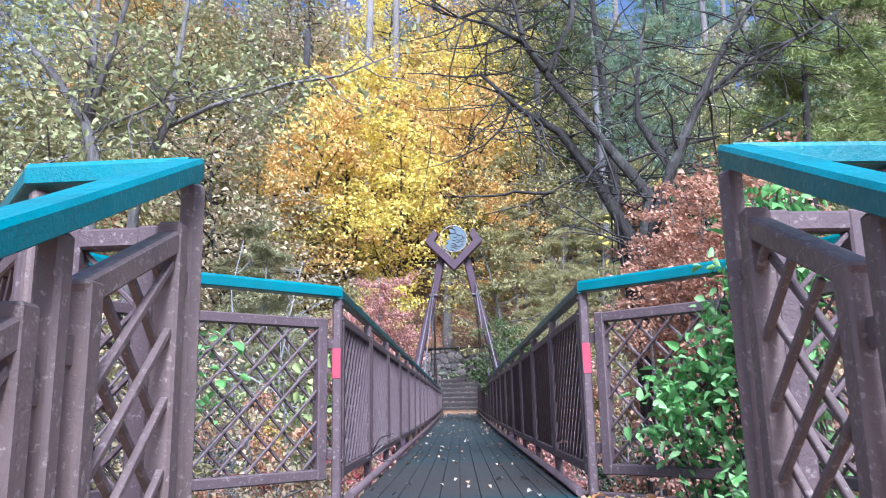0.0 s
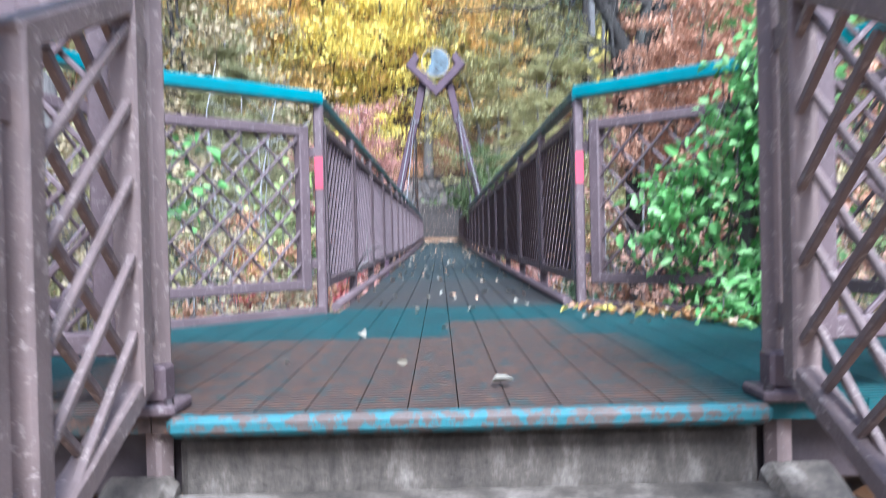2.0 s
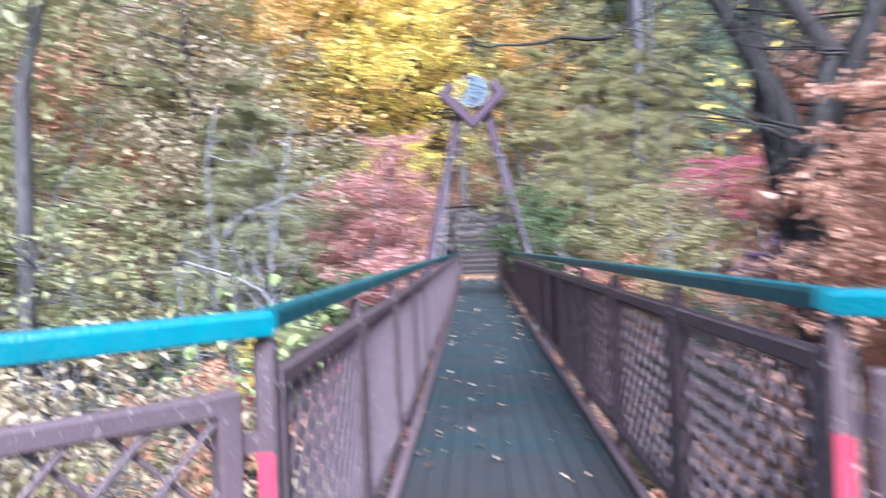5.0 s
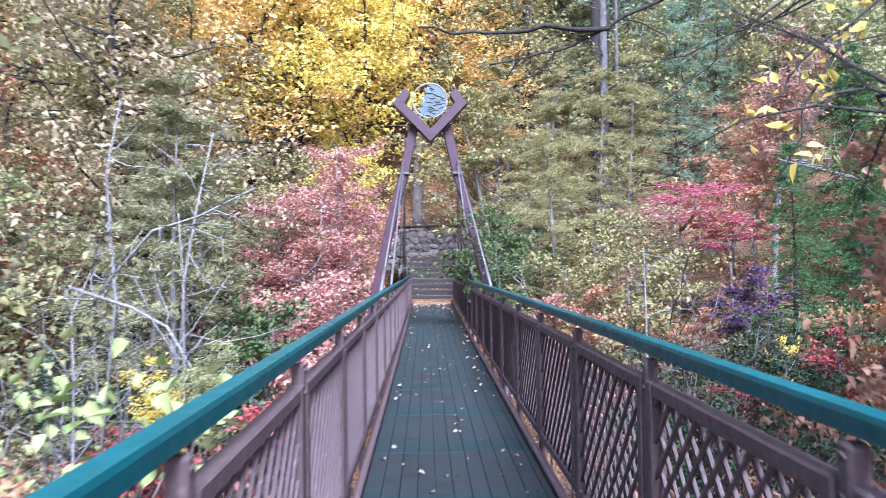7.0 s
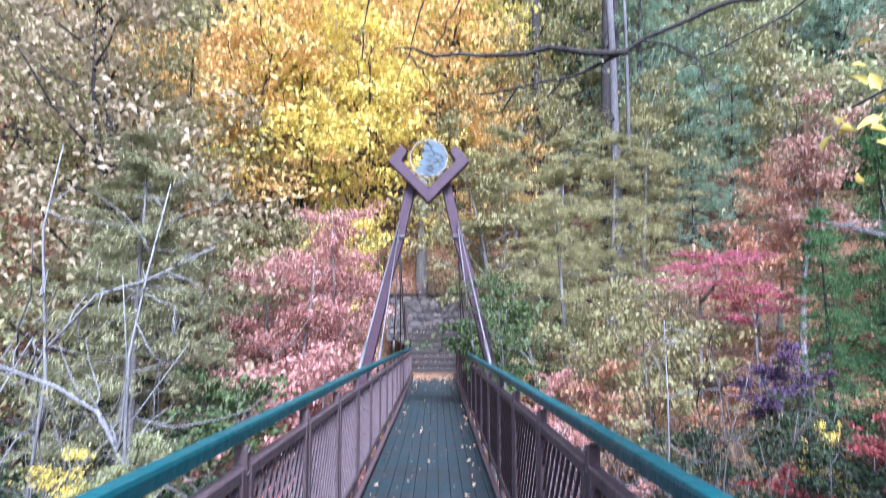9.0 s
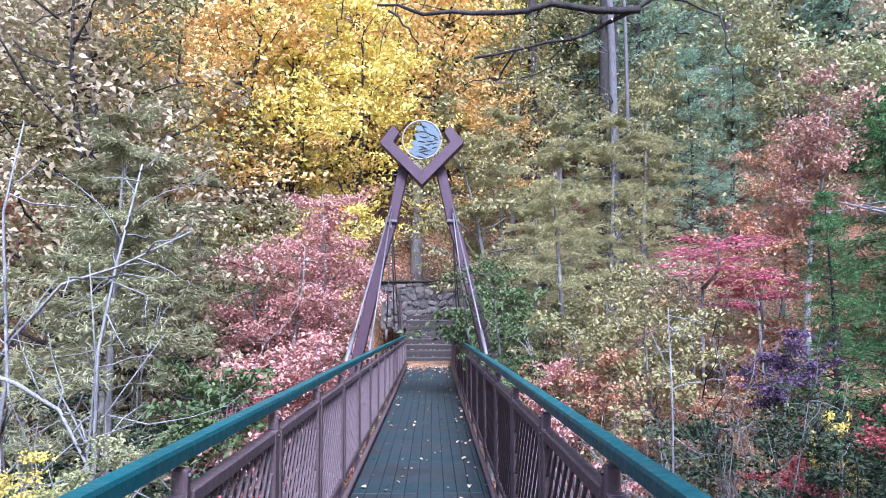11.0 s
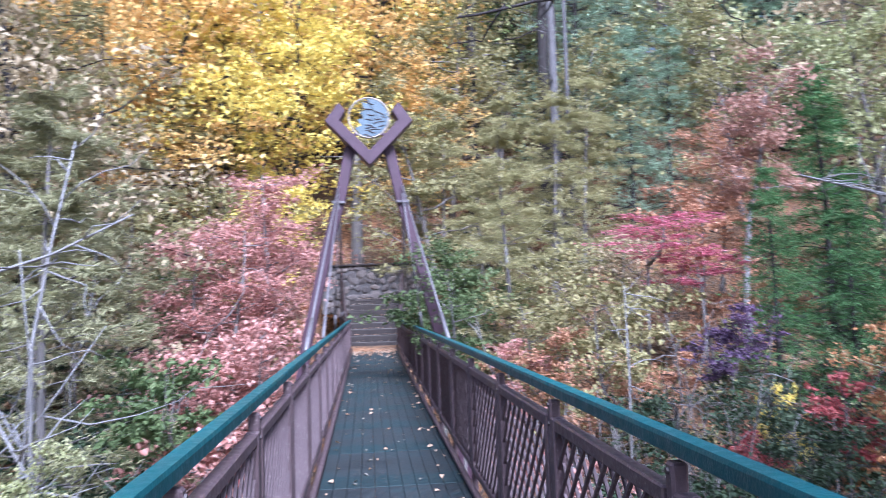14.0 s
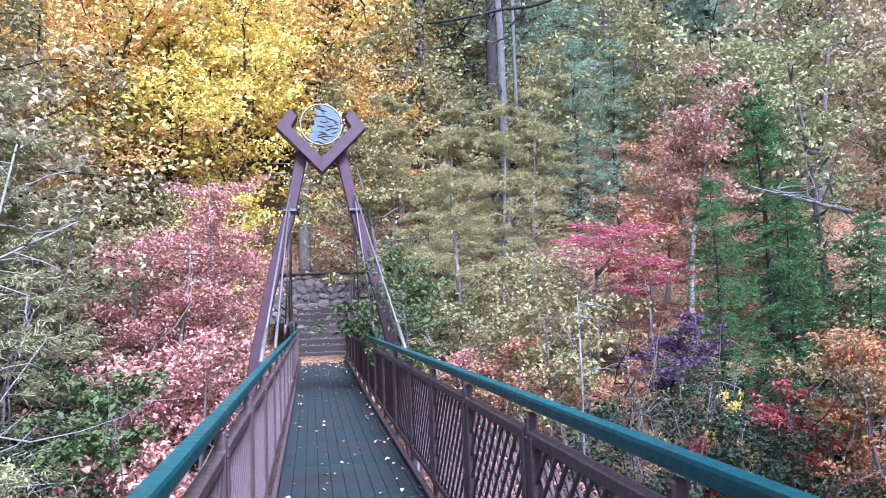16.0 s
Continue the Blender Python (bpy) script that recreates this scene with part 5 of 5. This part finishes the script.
strand("overhanging_branch", "thin dark drooping twigs over the bridge", "branch", [[(0.9, 5.9, 3.06), (0.8, 5.95, 2.9), (0.62, 6.0, 2.84)], [(0.6, 5.9, 3.0), (0.5, 6.0, 2.85), (0.3, 6.0, 2.8)], [(0.35, 5.9, 4.1), (0.1, 5.9, 3.7), (-0.04, 5.9, 3.5), (-0.12, 5.9, 3.2), (-0.19, 5.9, 2.97)], [(-0.12, 5.9, 3.2), (0.0, 5.9, 3.05), (0.03, 5.9, 2.95)], [(0.4, 5.8, 4.1), (0.22, 5.8, 3.6), (0.12, 5.8, 3.3), (-0.02, 5.8, 3.1)], [(-0.3, 5.9, 4.1), (-0.38, 5.9, 3.5), (-0.42, 5.9, 3.2), (-0.5, 5.9, 2.95)], [(1.4, 5.9, 3.3), (1.7, 5.7, 3.1), (1.75, 5.7, 2.85), (1.9, 5.7, 2.7)]], "bough", 0.03, 1, BARK_DARK, 0.06, 0.9, 11, 0.006)
FALLEN = [[(-3.9, 8.0, 1.15), (-3.2, 7.8, 0.95), (-2.8, 7.7, 0.75), (-2.5, 7.6, 0.3), (-2.3, 7.5, -0.4)], [(-4.2, 9.2, 0.9), (-3.8, 8.8, 1.26), (-3.3, 8.7, 1.78), (-2.75, 8.6, 1.93), (-2.1, 8.6, 2.25)], [(-2.95, 8.7, -2.2), (-2.95, 8.7, 1.16), (-2.8, 8.7, 2.0), (-2.6, 8.7, 2.9)], [(-3.9, 8.4, -2), (-3.6, 8.4, 1.0), (-3.7, 8.4, 2.4), (-3.5, 8.3, 3.2)], [(3.4, 12.4, -2.3), (3.45, 12.4, 0.4), (3.4, 12.3, 1.6)], [(5.2, 9.0, 2.3), (4.7, 9.1, 2.45), (4.2, 9.2, 2.6)]]
for k, pts in enumerate(FALLEN):
    g = np.random.default_rng(300 + k)
    e = thing("bare_limb", "pale bleached bare limb among the undergrowth", "branch", "bleached limbs")
    bm = bmesh.new()
    tube(bm, pts, [0.023 * (1 - 0.7 * j / (len(pts) - 1)) for j in range(len(pts))], 6)
    part("limb", bm, BARK_PALE, e)
    for j in range(16):
        u = g.integers(1, len(pts))
        q = np.array(pts[u - 1]) + (np.array(pts[u]) - np.array(pts[u - 1])) * g.random()
        tp = limb_path(g, q, g.normal(size=3) + (0.3, 0, 0.3), g.uniform(0.25, 0.9), 4, 0.3, 0.03)
        bm = bmesh.new()
        tube(bm, tp, [0.009, 0.0075, 0.006, 0.0045, 0.002], 4)
        part("twig", bm, BARK_PALE, e)

# ---------------------------------------------------------------- decks, plank by plank
deck = thing("bridge_deck", "dark ribbed bridge deck with worn blue-green paint", "deck", kind="structure")
PW = 0.107
SEAM = 0.085     # where one joint between planks runs


def plank_mesh(length, w=PW - 0.003, h=0.04):
    bm = bmesh.new()
    bar(bm, (0, 0, -h / 2), (0, length, -h / 2), w, h, soft=0.003)
    me = bpy.data.meshes.new("plank")
    bm.to_mesh(me)
    bm.free()
    me.materials.append(DECK)
    return me


SEG = END / 17
pm = plank_mesh(SEG - 0.006)
for j in range(17):
    y0, y1 = j * SEG + 0.02, (j + 1) * SEG
    tilt = math.degrees(math.atan2(deck_z(y1) - deck_z(y0), SEG))
    for i in range(-6, 5):
        share("plank", pm, deck, pose(SEAM + (i + 0.5) * PW, y0, deck_z(y0) + 0.0, tilt, 0, 0))
for s in (-1, 1):
    for a, b in ((0, 7.5), (7.5, 15), (15, END)):
        bm = bmesh.new()
        bar(bm, (0.55 * s, a, deck_z(a) - 0.16), (0.55 * s, b, deck_z(b) - 0.16), 0.12, 0.22)
        part("beam", bm, BROWN_DARK, deck)

plat = thing("platform_deck", "ribbed platform deck in chipped teal paint worn to brown", "deck", kind="structure")
left_edge = lambda y: np.interp(y, [-2.08, -2.06, -1.35, -0.62, 0.0], [0.6, 1.06, 1.62, 1.3, 0.63])
far_edge = lambda x: float(np.interp(abs(x), [0.63, 1.3, 1.62], [0.0, -0.62, -1.35]))
near_edge = lambda x: float(np.interp(abs(x), [1.06, 1.62], [-2.13, -1.35]))
for i in range(-16, 15):
    bm = bmesh.new()
    xl, xr = max(-1.6, SEAM + i * PW + 0.0014), min(1.6, SEAM + (i + 1) * PW - 0.0014)
    if xr - xl < 0.03:
        continue
    foot = [(xl, near_edge(xl)), (xr, near_edge(xr)), (xr, far_edge(xr)), (xl, far_edge(xl))]
    top = [bm.verts.new((x, y, 0)) for x, y in foot]
    low = [bm.verts.new((x, y, -0.04)) for x, y in foot]
    bm.faces.new(top)
    bm.faces.new(low[::-1])
    for k in range(4):
        bm.faces.new((low[k], low[(k + 1) % 4], top[(k + 1) % 4], top[k]))
    part("plank", bm, DECK, plat)
for y in (-0.35, -1.0, -1.6, -2.0):
    bm = bmesh.new()
    w = left_edge(y) - 0.08
    bar(bm, (-w, y, -0.12), (w, y, -0.12), 0.08, 0.15)
    part("joist", bm, BROWN_DARK, plat)

# fallen leaves on the decks
rng = np.random.default_rng(77)


def litter_on(name, spots, tone, size, label):
    me = leaf_data(name, np.array(spots), size, size * 0.7, 0.35, rng, 0.3, fine=True)
    me.materials.append(F[tone])
    return tagged(new(name, me), label, "fallen leaves", kind="stuff")


sp = []
for k in range(150):
    y = 22.4 * rng.random() ** 0.8
    x = rng.normal() * 0.3 if rng.random() < 0.4 else rng.choice([-1, 1]) * rng.uniform(0.4, 0.55)
    if abs(x) < 0.56:
        sp.append((x, y, deck_z(y) + 0.012))
for k in range(650):
    y = END - abs(rng.normal()) * 1.1
    sp.append((rng.uniform(-0.56, 0.56), y, deck_z(y) + 0.012 + 0.02 * rng.random()))
for k in range(120):
    s = rng.integers(8)
    sp.append((rng.uniform(-0.66, 0.66), END + 0.1 + TREAD * s + rng.uniform(0.1, 0.25), DECK_RISE + RISE * (s + 1) + 0.035))
litter_on("fallen_leaves", sp, "dead", 0.048, "brown leaves scattered on the bridge deck and steps")
sp = []
for k in range(60):
    y = rng.uniform(2.5, 16)
    x = rng.uniform(-1, 1) * (0.55 if y > 0 else left_edge(y) - 0.1)
    sp.append((x, y, deck_z(y) + 0.012))
for k in range(26):
    y = rng.uniform(-2.0, 1.5)
    x = rng.uniform(-1, 1) * (left_edge(y) - 0.15 if y < 0 else 0.5)
    sp.append((x, y, 0.012))
litter_on("fallen_leaves", sp, "pale", 0.042, "pale curled leaves scattered on the deck")
for tone, count, size, words in (("orange", 90, 0.055, "orange leaves drifted against the railing"), ("yellow", 40, 0.045, "yellow leaves drifted against the railing"), ("dead", 70, 0.045, "withered brown leaves drifted against the railing")):
    sp = []
    for k in range(count):
        u = rng.random()
        x, y = np.interp(u, [0, 0.5, 1], [0.7, 1.2, 1.5]) + rng.normal() * 0.07, np.interp(u, [0, 0.5, 1], [-0.12, -0.62, -1.2]) + rng.normal() * 0.08
        sp.append((x - 0.1, y - 0.05, 0.01 + 0.025 * rng.random()))
    litter_on("fallen_leaves", sp, tone, size, words)
